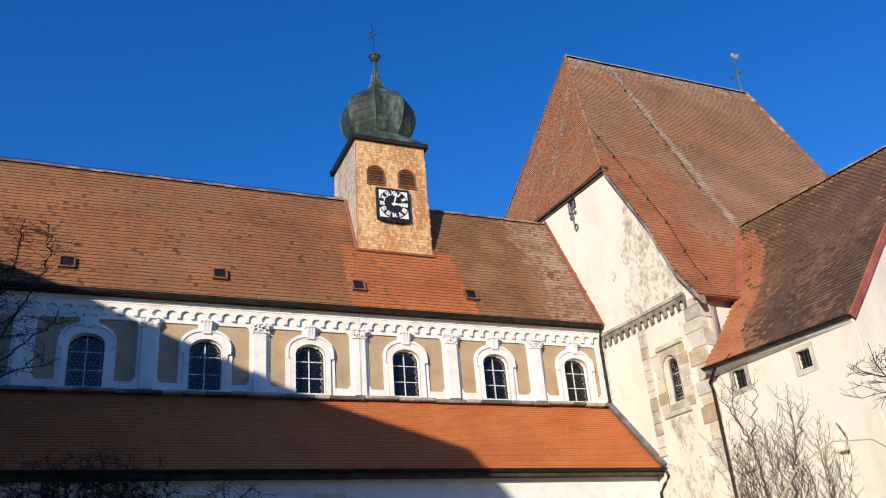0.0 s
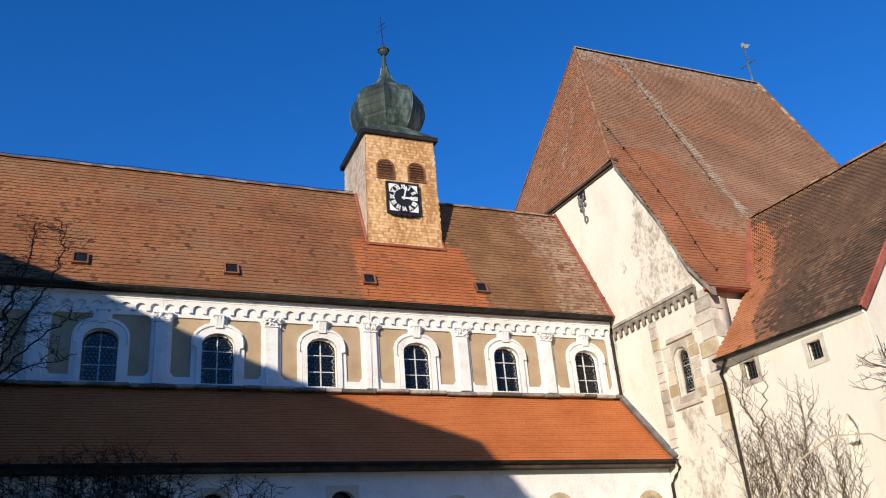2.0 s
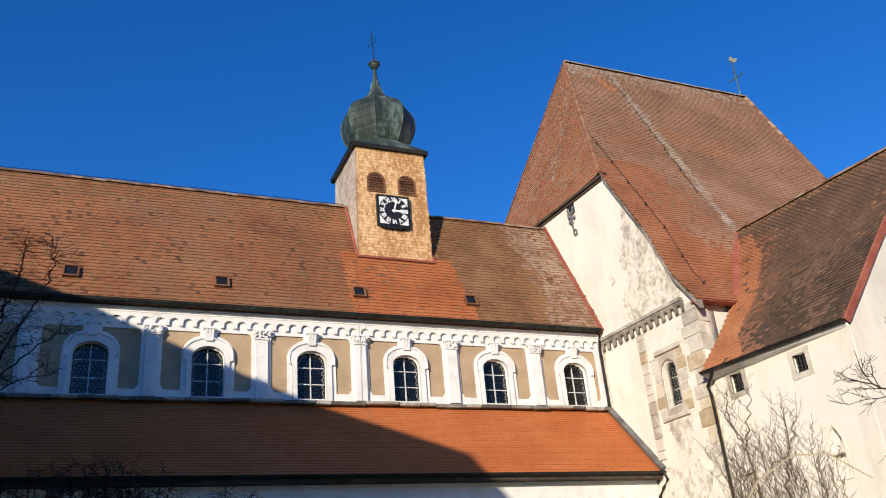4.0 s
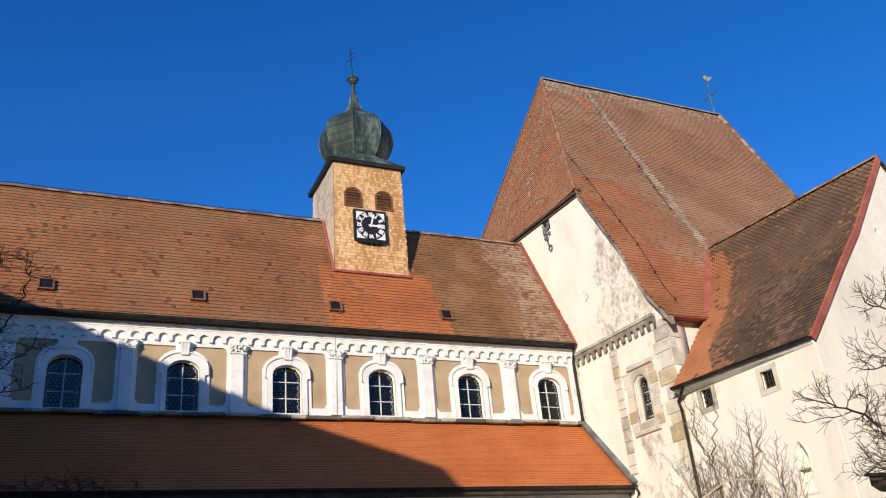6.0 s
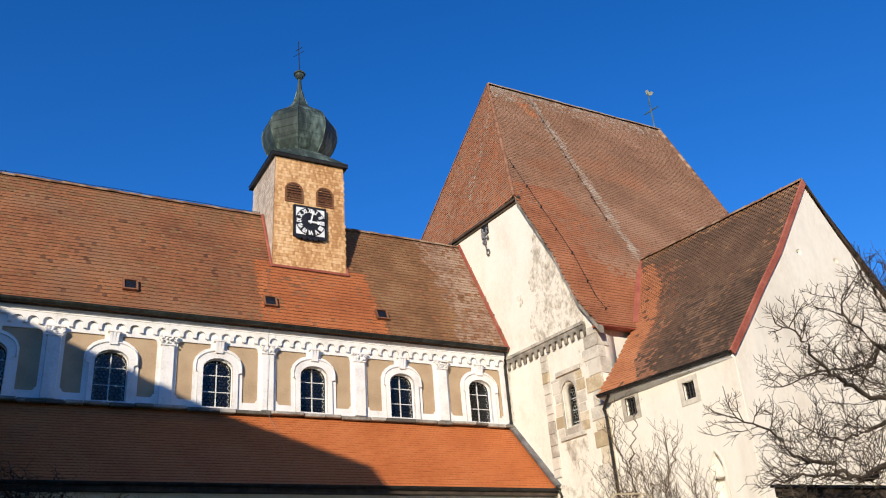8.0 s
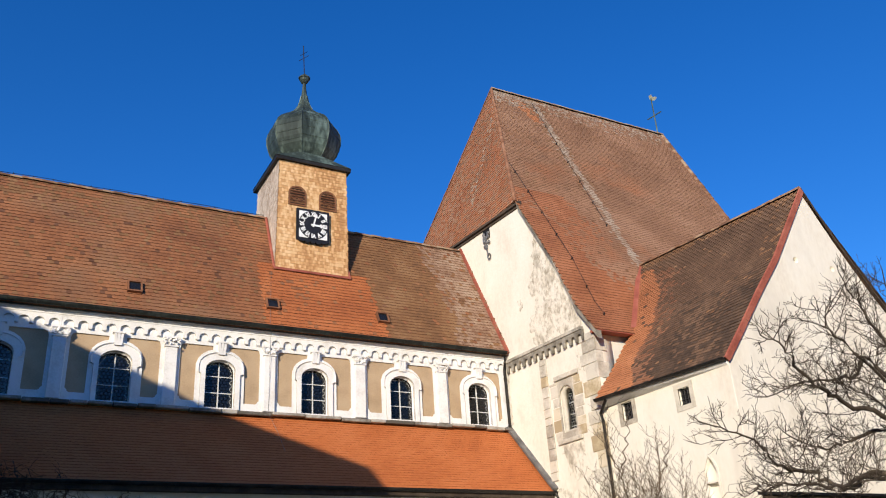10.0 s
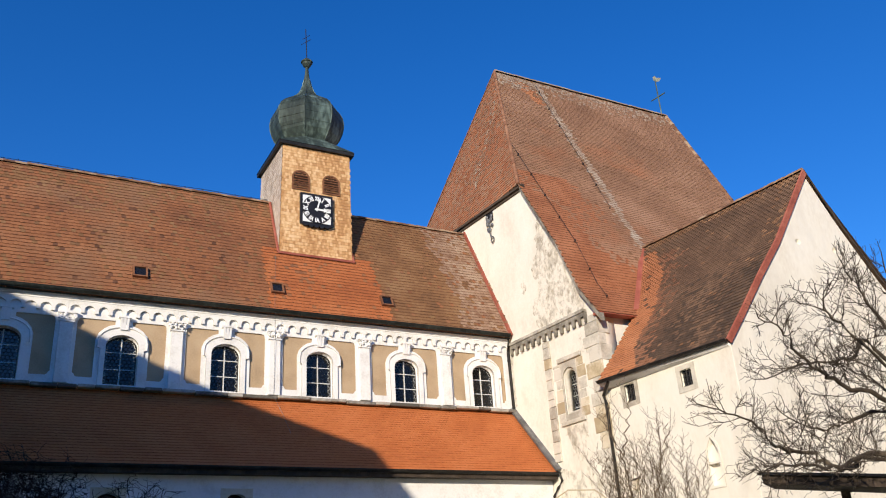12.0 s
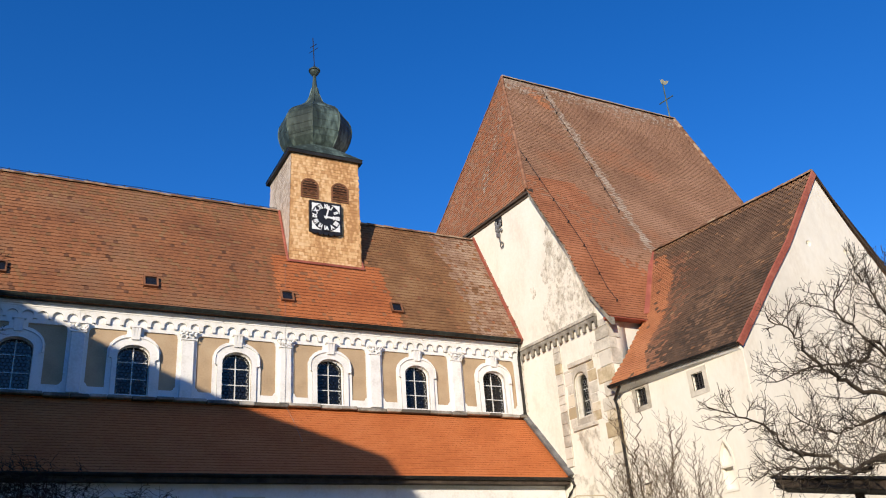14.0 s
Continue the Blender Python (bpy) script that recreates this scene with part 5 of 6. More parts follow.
bmesh.ops.recalc_face_normals(bm, faces=bm.faces[:])
part("lid", bm, WOOD_DARK, nest, "dark sloping lid")

# flared west slope between the gable verge and the choir
NB_ = [Vector(p) for p in ((19.58, 24.36, 9.34), (19.80, 24.30, 9.72), (20.33, 24.30, 10.31), (21.06, 24.30, 11.26), (21.78, 24.26, 12.24), (24.60, 26.32, 16.24), )]
SB_ = [GC + GD * a + GN * -0.06 + Vector((0, 0, z)) for a, z in ((-0.13, 9.30), (0.06, 9.53), (0.76, 10.38), (1.90, 11.80), (3.10, 13.21), (AP, 16.38))]
LA_ = [0, 0.05, 0.155, 0.31, 0.47, 1.0]
ASL, ASW = 9.2, 5.9


def annex_surface(s, l):
    f, g = l / ASL, s / ASW
    a, b = Vector(), Vector()
    for k in range(3):
        a[k] = float(np.interp(f, LA_, [p[k] for p in NB_]))
        b[k] = float(np.interp(f, LA_, [p[k] for p in SB_]))
    if f > 1:
        a.z += (f - 1) * 8
        b.z += (f - 1) * 8
    return a + (b - a) * g


bm = bmesh.new()
grid = [[bm.verts.new(annex_surface(s, l) - Vector((-0.02, 0, 0.03))) for s in np.linspace(0, ASW, 7)] for l in [f * ASL for f in LA_]]
for r0, r1 in zip(grid, grid[1:]):
    for k in range(6):
        bm.faces.new((r0[k], r0[k + 1], r1[k + 1], r1[k]))
ridge_n, ridge_s = NB_[-1], SB_[-1]
lowe = [bm.verts.new(p) for p in (ridge_n + Vector((0, 0, -0.03)), Vector((31.2, 25.8, 8.6)), GC + GD * 12.0 + Vector((0, -0.06, 6.75)), ridge_s - Vector((0, 0, 0.03)))]
bm.faces.new(lowe)
ret = bmesh.ops.solidify(bm, geom=bm.faces[:], thickness=0.05)
aroof = part("roof", bm, TILE_ANNEX, annex, "mossy dark brown flared clay tile roof")


def annex_choice(s, l, rnd):
    f = l / ASL
    edge = 1.05 + 0.45 * noise.noise(Vector((0.5, l * 0.7, 1.7))) + 1.0 * max(0, 0.22 - f) * 3 - 0.5 * max(0, f - 0.72) * 4
    if s < edge and f < 0.90:
        return 1 if rnd.random() < 0.97 else 0
    if s < edge + 1.1 and f < 0.85 and rnd.random() < 0.9 * (1 - (s - edge) / 1.1):
        return 5
    if f > 0.93:
        return 2 if rnd.random() < 0.8 else 0
    if s > 5.1 and f > 0.5:
        return 2 if rnd.random() < 0.2 else 0
    if f < 0.46 and noise.noise(Vector((s * 0.55, l * 0.25, 5.0))) + 1.6 * (0.26 - f) > rnd.uniform(-0.45, 0.55):
        return 4
    return 2 if rnd.random() < 0.02 else 0


me = tile_field(annex_surface, [(0, 0), (ASW, 0), (ASW, ASL), (0, ASL)], 0.145, 0.16, 0.016, annex_choice, 14, 0.008, 3, 0.85)
tagged(part_mesh("roof_tiles", me, [TILE_ANNEX, TILE_STRIP, TILE_LICHEN, TILE_TAIL_DARK, TILE_MOSS, TILE_FADE], aroof, "rows of dark mossy tiles with an orange repaired strip"), kind="stuff")
ridge_tiles(aroof, ridge_s, ridge_n, 0.12, 0.40, RIDGE_TILE)


def strip(pts, across, up):
    """A flat bar along a bent line."""
    bm = bmesh.new()
    rows_ = [[bm.verts.new(Vector(p) + o) for o in (Vector(), across, across + up, up)] for p in pts]
    for a, b in zip(rows_, rows_[1:]):
        for k in range(4):
            bm.faces.new((a[k], a[(k + 1) % 4], b[(k + 1) % 4], b[k]))
    bm.faces.new(rows_[0][::-1])
    bm.faces.new(rows_[-1])
    bmesh.ops.recalc_face_normals(bm, faces=bm.faces[:])
    return bm


part("verge_board", strip([p + Vector((-0.06, 0, 0.02)) for p in SB_], -GN * 0.05 + Vector((0.02, 0, -0.02)), Vector((0.16, 0, -0.13))), RED_TRIM, annex, "red painted verge along the gable")
east = [GC + GD * a - GN * 0.06 + Vector((0, 0, z)) for a, z in ((AP, 16.36), (6.49, 14.38), (7.59, 12.67), (8.9, 10.86), (10.2, 9.1), (11.6, 7.3))]
part("verge_board", strip(east, -GN * 0.05, Vector((0.01, 0, 0.05))), WOOD_DARK, annex, "dark east verge")
part("valley_flashing", strip([p + Vector((-0.05, -0.04, 0.06)) for p in (NB_[4], NB_[4].lerp(NB_[5], 0.5), NB_[5])], Vector((0.26, -0.12, 0.04)), Vector((-0.02, -0.03, 0.05))), RED_TRIM, annex, "red sheet valley flashing")
gutter("gutter", annex, NB_[0] + Vector((-0.04, -0.05, 0.0)), SB_[0] + Vector((-0.04, 0.0, 0.0)), 0.09, DARK_METAL)
bm = bmesh.new()
a, b = NB_[0] + Vector((0.02, 0, -0.10)), SB_[0] + Vector((0.02, 0.1, -0.10))
c, d = choir_at(UA - 0.003, -5.66, 9.10), choir_at(UA - 0.003, -11.3, 9.10)
hexa(bm, [b, d, c, a, b + Vector((0, 0, 0.06)), d + Vector((0, 0, 0.14)), c + Vector((0, 0, 0.14)), a + Vector((0, 0, 0.06))])
bmesh.ops.recalc_face_normals(bm, faces=bm.faces[:])
part("soffit", bm, PLASTER_WHITE, annex, "white plastered soffit")
downpipe("downpipe", annex, [NB_[0] + Vector((0.1, -0.5, -0.08)), choir_at(-0.12, -5.55, 8.9), choir_at(-0.09, -5.60, 8.6), choir_at(-0.09, -5.60, 0.1)], 0.06)

# ---- west range, whose gable throws the long shadow ----
range_ = thing("west_range", "cloister range with tall plain roof beside the court", "house")
GXR, RS, RH = -12.0, 3.9, 17.6
tanr = 1.15
bm = bmesh.new()
block(bm, -17.6, -6.4, RS + 0.3, 27.0, 0, RH - 6 * tanr + 0.3)
prism(bm, [(-17.6, RS + 0.3, RH - 6 * tanr + 0.3), (GXR, RS + 0.3, RH - 0.15), (-6.4, RS + 0.3, RH - 6 * tanr + 0.3)], (0, 0.5, 0))
part("wall", bm, PLASTER_CREAM, range_, "cream plaster wall")
bm = bmesh.new()
prism(bm, [(-18.2, RS, RH - 6.2 * tanr), (GXR, RS, RH), (-5.8, RS, RH - 6.2 * tanr), (-5.8, RS, RH - 6.2 * tanr - 0.2), (GXR, RS, RH - 0.25), (-18.2, RS, RH - 6.2 * tanr - 0.2)], (0, 25.5, 0))
part("roof", bm, TILE_NAVE, range_, "red clay tile roof")
for y in (7, 11, 15, 19, 23):
    for z in (2.6, 6.4):
        bm = bmesh.new()
        block(bm, -6.42, -6.37, y - 0.5, y + 0.5, z - 0.8, z + 0.8)
        part("window", bm, GLASS, range_, "dark sash window")
# unseen dark block, added to keep western sky light off the aisle
bm = bmesh.new()
block(bm, -6.36, -3.6, 10, 27.0, 0, 12.0)
part("lower_wing", bm, WOOD_DARK, range_, "unseen dark block added along the court to cut sky light")
# closing building behind the camera, unseen; its height is set to block low sky light
south_screen = thing("south_sky_screen", "unseen tall building with steep tile roof, added to block low southern sky", "house")
bm = bmesh.new()
block(bm, 4, 52, -19, -9, 0, 13.5)
part("wall", bm, PLASTER_CREAM, south_screen, "cream plaster wall")
bm = bmesh.new()
prism(bm, [(3.7, -19.4, 13.5), (3.7, -14.0, 21.0), (3.7, -8.6, 13.5)], (48.6, 0, 0))
part("roof", bm, TILE_NAVE, south_screen, "red clay tile roof")

# far building beyond the court, below the sun; unseen, added to reduce sky fill
far_screen = thing("southwest_sky_screen", "unseen long building with tile roof, added to block low south-western sky", "house")
bm = bmesh.new()
prism(bm, [(-72, -12, 0), (-12, -66, 0), (-19, -74, 0), (-79, -20, 0)], (0, 0, 10.5))
part("wall", bm, PLASTER_CREAM, far_screen, "cream plaster wall")
bm = bmesh.new()
prism(bm, [(-71.5, -11.5, 10.5), (-75.5, -16.0, 17.0), (-79.5, -20.5, 10.5)], (60, -54, 0))
part("roof", bm, TILE_NAVE, far_screen, "red clay tile roof")

# ---- small open shelter whose dark roof edge shows under the tree ----
shelter = thing("garden_shelter", "low garden shelter with dark flat roof", "shelter")
bm = bmesh.new()
hexa(bm, [(15.6, 14.1, 4.02), (21.0, 12.0, 3.60), (21.6, 13.6, 3.72), (17.3, 15.3, 4.10), (15.58, 14.08, 4.22), (21.0, 11.98, 3.86), (21.62, 13.62, 3.98), (17.28, 15.32, 4.30)])
part("roof", bm, WOOD_DARK, shelter, "dark weathered roof boards")
bm = bmesh.new()
hexa(bm, [(15.5, 14.02, 4.21), (21.1, 11.84, 3.85), (21.1, 11.94, 3.85), (15.5, 14.12, 4.21), (15.5, 14.02, 4.27), (21.1, 11.84, 3.91), (21.1, 11.94, 3.91), (15.5, 14.12, 4.27)])
part("edge_strip", bm, IRON, shelter, "dark metal roof edge")
for x, y, z in ((19.4, 13.1, 3.75), (20.7, 12.4, 3.65), (21.2, 13.5, 3.72), (18.8, 14.5, 4.02)):
    bm = soft_block(x - 0.08, x + 0.08, y - 0.08, y + 0.08, 0, z, 0.01)
    part("post", bm, WOOD_DARK, shelter)


# ---- trees and shrubs, all bare ----
class Twigs:
    """Collects tapering rods into one mesh."""
    def __init__(self):
        self.v, self.f = [], []

    def rod(self, pts, r0, r1, sides=4):
        n = len(pts)
        first = len(self.v)
        for i, p in enumerate(pts):
            d = pts[min(i + 1, n - 1)] - pts[max(i - 1, 0)]
            a = d.orthogonal().normalized()
            b = d.cross(a).normalized()
            r = r0 + (r1 - r0) * i / (n - 1)
            for k in range(sides):
                t = 2 * math.pi * k / sides
                q = p + a * (r * math.cos(t)) + b * (r * math.sin(t))
                self.v.append((q.x, q.y, q.z))
        for i in range(n - 1):
            for k in range(sides):
                a, b = first + i * sides + k, first + i * sides + (k + 1) % sides
                self.f.append((a, b, b + sides, a + sides))

    def mesh(self, name):
        me = bpy.data.meshes.new(name)
        me.from_pydata(self.v, [], self.f)
        me.polygons.foreach_set("use_smooth", [True] * len(self.f))
        me.update()
        return me


def along(guide, n, rnd, kink):
    """A limb's line: a smooth curve through the guide, with small kinks."""
    g = [Vector(p) for p in guide]
    g = [g[0] * 2 - g[1]] + g + [g[-1] * 2 - g[-2]]
    pts = []
    for a, b, c, d in zip(g, g[1:], g[2:], g[3:]):
        for k in range(n):
            t = k / n
            p = 0.5 * ((2 * b) + (c - a) * t + (2 * a - 5 * b + 4 * c - d) * t * t + (3 * b - a - 3 * c + d) * t ** 3)
            pts.append(p + Vector((rnd.gauss(0, kink), rnd.gauss(0, kink), rnd.gauss(0, kink))))
    return pts + [g[-2]]


def spray(store, rnd, p, way, length, r, depth):
    """A crooked twig that forks and turns up towards its tip."""
    d = way.normalized()
    steps = 6 if depth else 4
    pts = [p.copy()]
    for k in range(steps):
        d = (d + Vector((rnd.gauss(0, 0.20), rnd.gauss(0, 0.20), rnd.gauss(0.06, 0.18)))).normalized()
        pts.append(pts[-1] + d * (length / steps) * rnd.uniform(0.7, 1.3))
    store[min(depth, 2)].rod(pts, r, max(0.0035, r * 0.5), 5 if depth > 1 else (4 if depth else 3))
    if depth == 0:
        return
    for k in range(rnd.choice((3, 3, 4)) + (depth > 1)):
        i = rnd.randrange(1, steps + 1)
        axis = (pts[i] - pts[i - 1]).normalized()
        side = axis.orthogonal().normalized()
        side.rotate(Matrix.Rotation(rnd.uniform(0, 6.28), 3, axis))
        a = rnd.uniform(0.45, 1.15)
        spray(store, rnd, pts[i - 1].lerp(pts[i], rnd.random()), axis * math.cos(a) + side * math.sin(a), length * rnd.uniform(0.40, 0.70), max(0.0042, r * 0.6), depth - 1)


# spreading fruit tree in front of the gable, its limbs reaching out over the shelter
BX, BY = 16.6, 9.9
FORK = (BX - 0.1, BY, 3.3)
BOUGHS = [([FORK, (14.9, 10.5, 4.0), (14.2, 10.85, 3.76), (13.65, 11.15, 4.09), (12.9, 11.1, 4.13), (12.1, 10.95, 4.55), (10.95, 10.97, 4.84)], 0.085),
         ([FORK, (14.7, 10.5, 3.9), (13.3, 10.4, 3.66), (12.2, 10.4, 3.75), (11.3, 10.5, 3.56)], 0.065),
         ([FORK, (15.2, 10.0, 4.7), (13.85, 10.2, 5.23), (13.2, 10.25, 5.47), (12.6, 10.2, 6.0), (12.0, 10.2, 6.4)], 0.08),
         ([FORK, (15.3, 10.3, 4.7), (14.75, 10.9, 4.68), (14.4, 11.4, 4.61), (13.9, 11.8, 5.08)], 0.07),
         ([(BX, BY, 3.9), (14.9, 10.1, 5.95), (14.4, 10.3, 5.77), (13.5, 10.5, 5.62), (12.5, 11.0, 5.4)], 0.06),
         ([(BX, BY, 4.1), (15.3, 10.0, 6.3), (14.75, 9.95, 7.05), (14.3, 9.9, 7.7)], 0.055),
         ([(BX, BY, 3.6), (14.4, 9.6, 5.3), (13.3, 9.6, 6.2), (12.9, 9.55, 6.7)], 0.05),
         ([(BX, BY, 4.3), (BX - 0.5, BY + 0.2, 6.2), (BX - 0.9, BY, 8.0)], 0.06),
         ([(BX, BY, 4.0), (BX + 1.0, BY - 0.3, 5.5), (BX + 1.9, BY, 6.6)], 0.06),
         ([(BX, BY, 3.7), (BX + 0.3, BY + 1.2, 5.2), (BX - 0.3, BY + 2.2, 6.4)], 0.06)]
fruit = thing("fruit_tree", "spreading old fruit tree with bare grey-brown twigs", "tree")
rnd = random.Random(41)
tk = Twigs()
tk.rod(along([(BX + 0.2, BY, -0.1), (BX + 0.12, BY, 1.5), (BX, BY, 3.2), (BX - 0.02, BY, 4.4)], 4, rnd, 0.015), 0.27, 0.12, 10)
part_mesh("trunk", tk.mesh("trunk"), BARK, fruit, "rough bare trunk")
store = [Twigs() for _ in range(3)]
for guide, r in BOUGHS:
    line = along(guide, 6, rnd, 0.03)
    tk = Twigs()
    tk.rod(line, r * 0.78, 0.010, 7)
    part_mesh("limb", tk.mesh("limb"), BARK, fruit, "crooked bare limb")
    for i in range(5, len(line) - 1):
        for k in range(1 + (i % 3 == 0)):
            axis = (line[i + 1] - line[i]).normalized()
            side = axis.orthogonal().normalized()
            side.rotate(Matrix.Rotation(rnd.uniform(0, 6.28), 3, axis))
            spray(store, rnd, line[i], axis * rnd.uniform(0.3, 0.9) + side + Vector((0, 0, 0.25)), rnd.uniform(0.50, 1.15) * (1.0 - 0.45 * i / len(line)), 0.010, 2)
    spray(store, rnd, line[-1], line[-1] - line[-2], 0.25, 0.008, 1)
tagged(part_mesh("crown", store[2].mesh("crown"), BARK, fruit, "forking bare branches"), kind="stuff")
tagged(part_mesh("branchwork", store[1].mesh("branchwork"), BARK, fruit), kind="stuff")
tagged(part_mesh("twig_mass", store[0].mesh("twig_mass"), BARK, fruit, "dense bare winter twigs"), kind="stuff")


# corkscrew hazel against the annex wall
def corkscrew(tw, rnd, guide, r0, r1, amp, wave, thin=4):
    """A rod that coils loosely about its guide; returns its line."""
    g = [Vector(p) for p in guide]
    total = sum((b - a).length for a, b in zip(g, g[1:]))
    base = along(guide, max(2, int(total / (len(g) - 1) / (wave * 0.22))), rnd, 0.0)
    ph, q, run, pts = rnd.uniform(0, 6.28), rnd.uniform(0.8, 1.25), 0.0, []
    for i, p in enumerate(base):
        run += (p - base[i - 1]).length if i else 0
        w = 6.28 * run / wave
        a = amp * (0.6 + 0.5 * math.sin(run * 1.7 + ph))
        pts.append(p + Vector((a * math.sin(w + ph), a * math.cos(w * q + ph), 0.5 * a * math.sin(w * 0.6))))
    tw.rod(pts, r0, r1, thin)
    return pts


HX, HY = 14.6, 17.2
hazel = thing("corkscrew_hazel", "corkscrew hazel shrub with twisted pale bare stems", "shrub")
rnd = random.Random(77)
tk = Twigs()
tk.rod([Vector((HX, HY, -0.1)), Vector((HX + 0.03, HY, 0.4)), Vector((HX, HY, 0.8))], 0.18, 0.13, 9)
part_mesh("trunk", tk.mesh("trunk"), BARK_PALE, hazel, "short gnarled stool")
STEMS = [([(HX, HY, 0.5), (14.45, 17.25, 3.8), (14.29, 17.26, 5.2), (13.85, 17.4, 6.25)], 0.034), ([(14.30, 17.26, 5.1), (14.4, 17.0, 5.9), (14.5, 16.85, 6.6)], 0.020), ([(14.29, 17.26, 5.2), (14.05, 17.3, 5.9), (14.1, 17.2, 6.55)], 0.018),
         ([(HX, HY, 0.5), (14.8, 16.85, 3.8), (15.0, 16.6, 5.1), (14.93, 16.45, 6.15)], 0.034), ([(14.95, 16.65, 4.9), (15.15, 16.45, 5.5), (15.2, 16.4, 5.9)], 0.016), ([(HX, HY, 0.5), (14.1, 17.6, 3.8), (13.75, 17.8, 5.2)], 0.022)]
side_way = Vector((0.84, -0.54, 0))
for k in range(34):
    o = rnd.uniform(-0.75, 1.75)
    q = Vector((HX, HY, 0)) + side_way * o + Vector((0.54, 0.84, 0)) * rnd.uniform(-0.5, 0.4)
    top = rnd.uniform(4.3, 5.5) - 0.42 * max(0, o - 0.6) - 0.35 * max(0, -o)
    STEMS.append(([(HX + 0.1 * o, HY - 0.06 * o, 0.5), tuple(q * 0.9 + Vector((HX, HY, 0)) * 0.1 + Vector((0, 0, top * 0.62))), tuple(q + Vector((0, 0, top)))], rnd.uniform(0.012, 0.02)))
twigs = Twigs()
for guide, r in STEMS:
    rod = Twigs()
    line = corkscrew(rod, rnd, guide, r, 0.006, 0.045, 0.36, 5)
    part_mesh("stem", rod.mesh("stem"), BARK_PALE, hazel)
    for i in range(len(line) // 3, len(line) - 1, 2):
        if line[i].z < 2.6 or rnd.random() < 0.25:
            continue
        a = rnd.uniform(0, 6.28)
        d = Vector((0.55 * math.cos(a), 0.55 * math.sin(a), rnd.uniform(0.5, 1.0))) * rnd.uniform(0.35, 0.85)
        t1 = corkscrew(twigs, rnd, [line[i], line[i] + d * 0.5, line[i] + d * 0.85 + Vector((0, 0, 0.12))], 0.0075, 0.0035, 0.04, 0.25, 3)
        for k in range(2):
            b = t1[rnd.randrange(len(t1) // 3, len(t1))]
            a = rnd.uniform(0, 6.28)
            e = Vector((0.22 * math.cos(a), 0.22 * math.sin(a), 0.22))
            corkscrew(twigs, rnd, [b, b + e * 0.6, b + e], 0.005, 0.003, 0.022, 0.2, 3)
tagged(part_mesh("twig_mass", twigs.mesh("twig_mass"), BARK_PALE, hazel, "fine corkscrew twigs"), kind="stuff")
def twisted(name, label, category, stool, stems, bark, rnd, low, reach, many):
    """A bare plant with coiling stems and curled twigs above the height low."""
    plant = thing(name, label, category)
    tk = Twigs()
    tk.rod([Vector(p) for p in stool[0]], stool[1], stool[2], 9)
    part_mesh("trunk", tk.mesh("trunk"), bark, plant, "rough bare trunk")
    twigs = Twigs()
    for guide, r in stems:
        rod = Twigs()
        line = corkscrew(rod, rnd, guide, r, 0.007, 0.05, 0.45, 5)
        part_mesh("stem", rod.mesh("stem"), bark, plant)
        for i in range(len(line) // 4, len(line) - 1):
            if line[i].z < low or rnd.random() > many:
                continue
            a = rnd.uniform(0, 6.28)
            d = Vector((math.cos(a), math.sin(a), rnd.uniform(-0.3, 0.9))).normalized() * reach * rnd.uniform(0.4, 1.0)
            t1 = corkscrew(twigs, rnd, [line[i], line[i] + d * 0.5 + Vector((0, 0, 0.06)), line[i] + d], 0.010, 0.004, 0.05, 0.34, 3)
            for k in range(3):
                b = t1[rnd.randrange(len(t1) // 4, len(t1))]
                a = rnd.uniform(0, 6.28)
                e = Vector((0.34 * math.cos(a), 0.34 * math.sin(a), rnd.uniform(-0.2, 0.3)))
                corkscrew(twigs, rnd, [b, b + e * 0.6, b + e], 0.006, 0.0035, 0.035, 0.24, 3)
    tagged(part_mesh("twig_mass", twigs.mesh("twig_mass"), bark, plant, "fine curled twigs"), kind="stuff")
    return plant


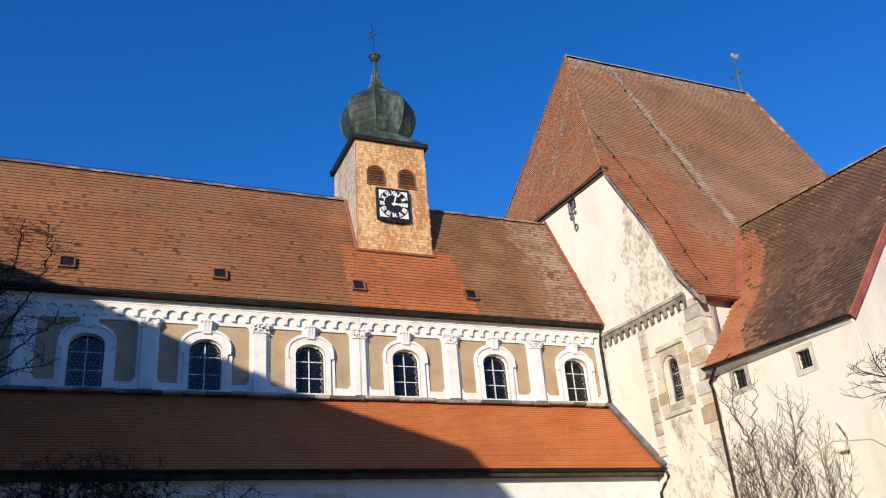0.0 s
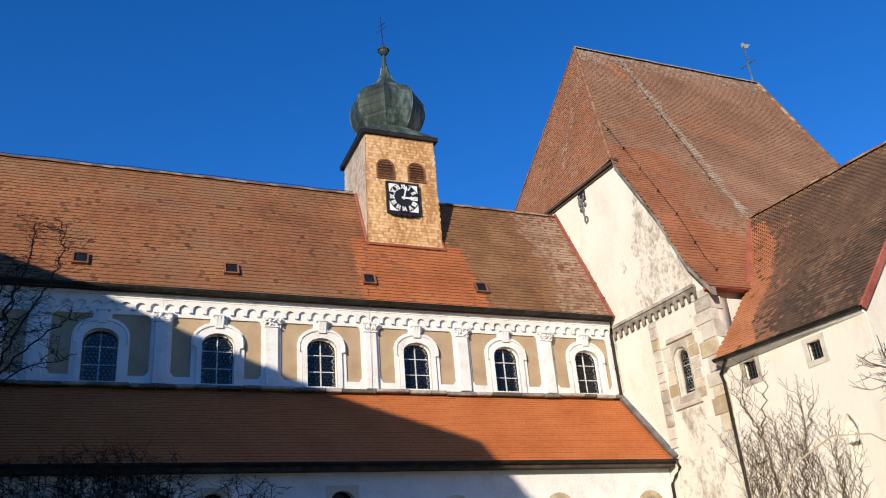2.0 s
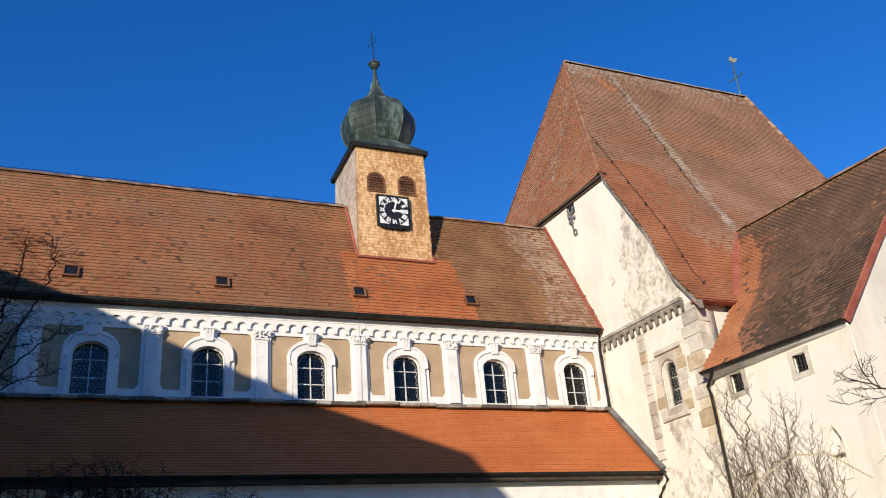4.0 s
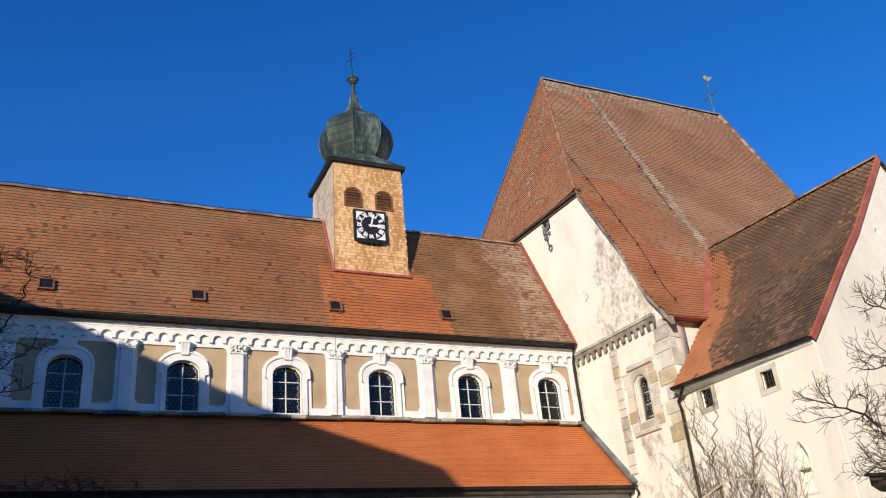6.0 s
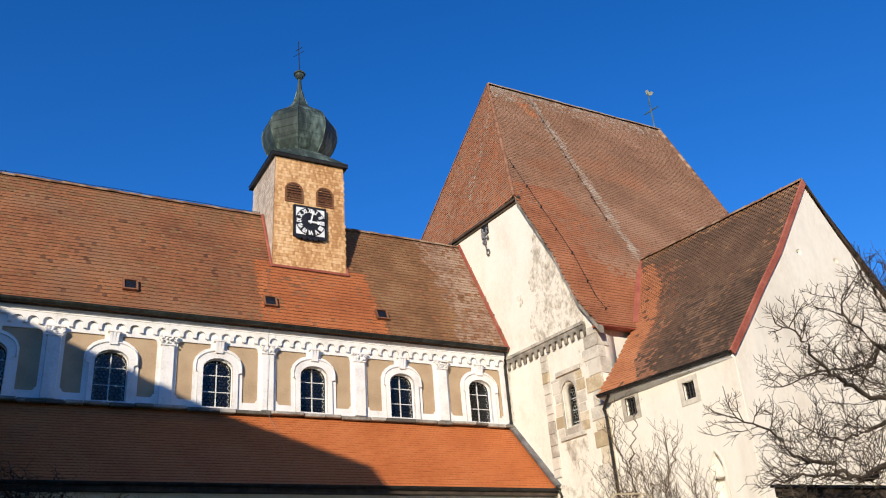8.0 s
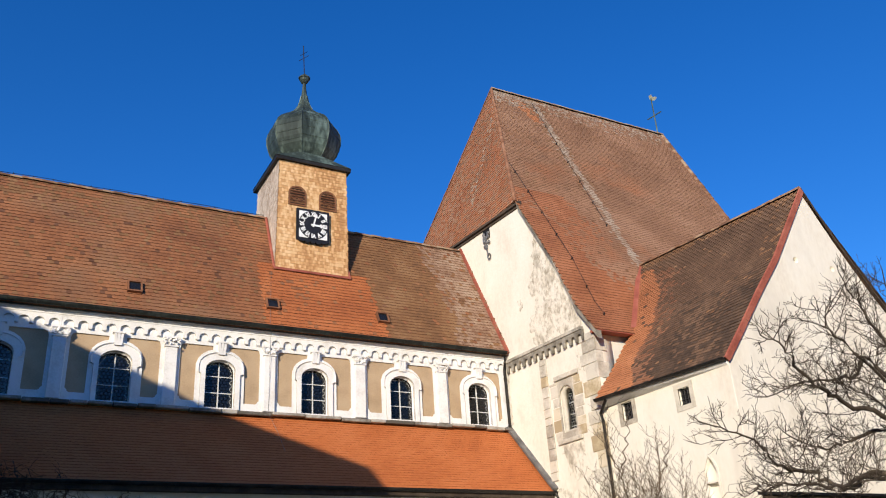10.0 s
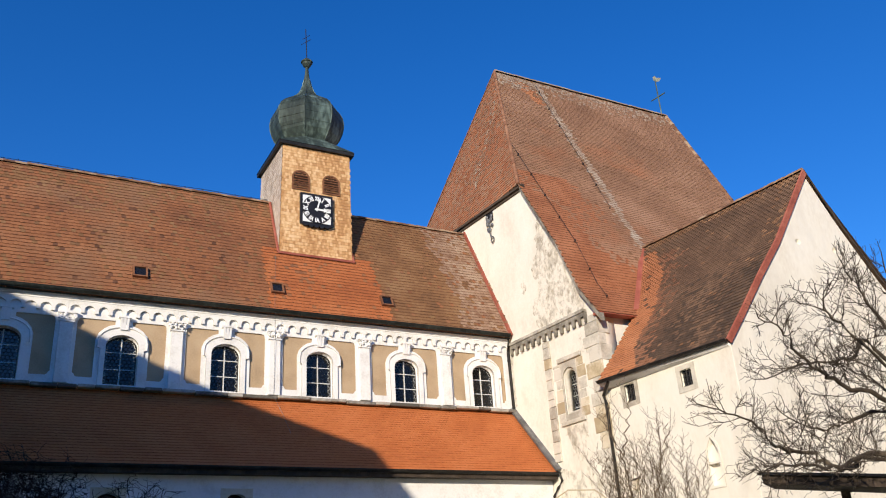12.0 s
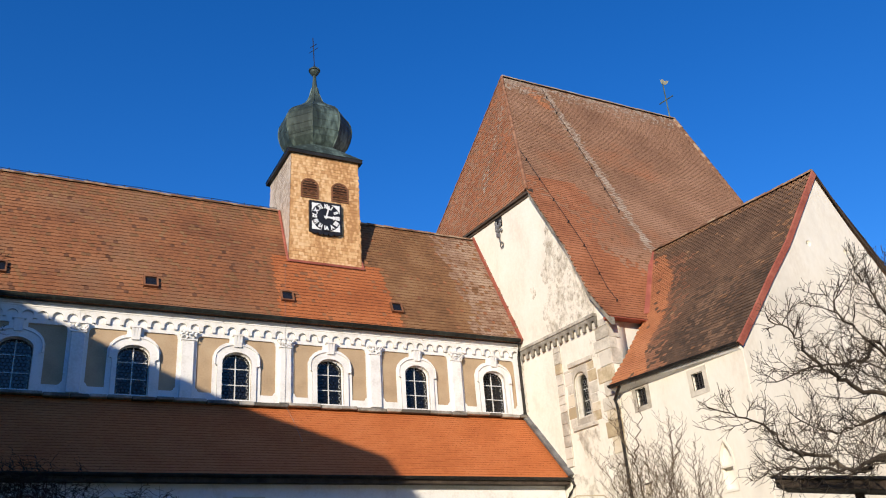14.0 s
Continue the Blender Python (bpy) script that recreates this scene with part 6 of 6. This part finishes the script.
# corkscrew willow in the shade by the aisle
LX, LY = -2.9, 22.6
rnd = random.Random(91)
stems = [([(LX, LY, 5.0), (LX + 0.4, LY, 8.0), (LX + 1.05, LY + 0.1, 10.3), (LX + 1.15, LY, 11.7)], 0.045), ([(LX, LY, 5.0), (LX + 0.9, LY - 0.2, 8.2), (LX + 1.75, LY, 10.4), (LX + 1.75, LY, 11.6)], 0.035),
         ([(LX, LY, 6.0), (LX + 0.6, LY + 0.3, 8.3), (LX + 1.4, LY + 0.2, 9.6)], 0.035), ([(LX, LY, 6.0), (LX + 0.9, LY + 0.2, 7.9), (LX + 1.9, LY, 8.9), (LX + 2.3, LY - 0.1, 9.0)], 0.03),
         ([(LX, LY, 6.4), (LX + 0.8, LY - 0.3, 8.8), (LX + 0.9, LY - 0.2, 10.2)], 0.03), ([(LX, LY, 6.8), (LX + 0.5, LY, 9.2), (LX + 0.75, LY + 0.1, 10.6)], 0.03), ([(LX, LY, 6.2), (LX + 1.1, LY, 7.7), (LX + 2.2, LY + 0.2, 8.15)], 0.025),
         ([(LX, LY, 6.0), (LX - 0.7, LY, 8.5), (LX - 1.0, LY, 10.8)], 0.04), ([(LX, LY, 6.5), (LX - 0.3, LY + 0.6, 8.8), (LX - 0.2, LY + 0.9, 10.5)], 0.035)]
twisted("corkscrew_willow", "bare corkscrew willow with dark twisted twigs", "tree", ([(LX, LY, -0.1), (LX + 0.08, LY, 3.5), (LX, LY, 7.0)], 0.17, 0.07), stems, BARK_RED, rnd, 7.2, 0.85, 0.75)

# low shrubs along the aisle
for n, (x, y, h, many) in enumerate(((-1.9, 21.6, 5.5, 15), (-0.9, 22.0, 5.6, 17), (0.1, 21.8, 5.75, 18), (0.9, 22.1, 5.7, 18), (1.7, 21.8, 5.55, 15), (3.6, 21.6, 5.35, 6))):
    rnd = random.Random(61 + n * 13)
    stems = []
    for k in range(many):
        o, p, top = rnd.uniform(-0.75, 0.75), rnd.uniform(-0.5, 0.5), h * rnd.uniform(0.86, 1.02)
        stems.append(([(x + o * 0.2, y + p * 0.2, 0.8), (x + o * 0.7, y + p * 0.7, top * 0.6), (x + o * 1.2, y + p, top)], 0.022))
    shrub = twisted("garden_shrub", "dense dark leafless garden shrub in the shade", "shrub", ([(x, y, -0.1), (x, y, 0.5), (x, y, 1.0)], 0.14, 0.10), stems, BARK_RED, rnd, h * 0.72, 0.6, 0.7)
    tagged(shrub, group="shrubs along the aisle")

# arching pale cane
cane = thing("arching_cane", "long pale arching rose cane", "shrub")
bm = bmesh.new()
pts = [Vector(p) for p in ((3.55, 6.1, 0.0), (3.58, 6.05, 1.1), (3.66, 5.98, 1.85), (3.75, 5.89, 2.16), (3.87, 5.77, 2.38), (4.03, 5.6, 2.50), (4.17, 5.45, 2.48), (4.32, 5.30, 2.30))]
tube(bm, pts, [0.007, 0.007, 0.0065, 0.006, 0.006, 0.0055, 0.005, 0.004], 5)
part("stem", bm, CANE, cane)
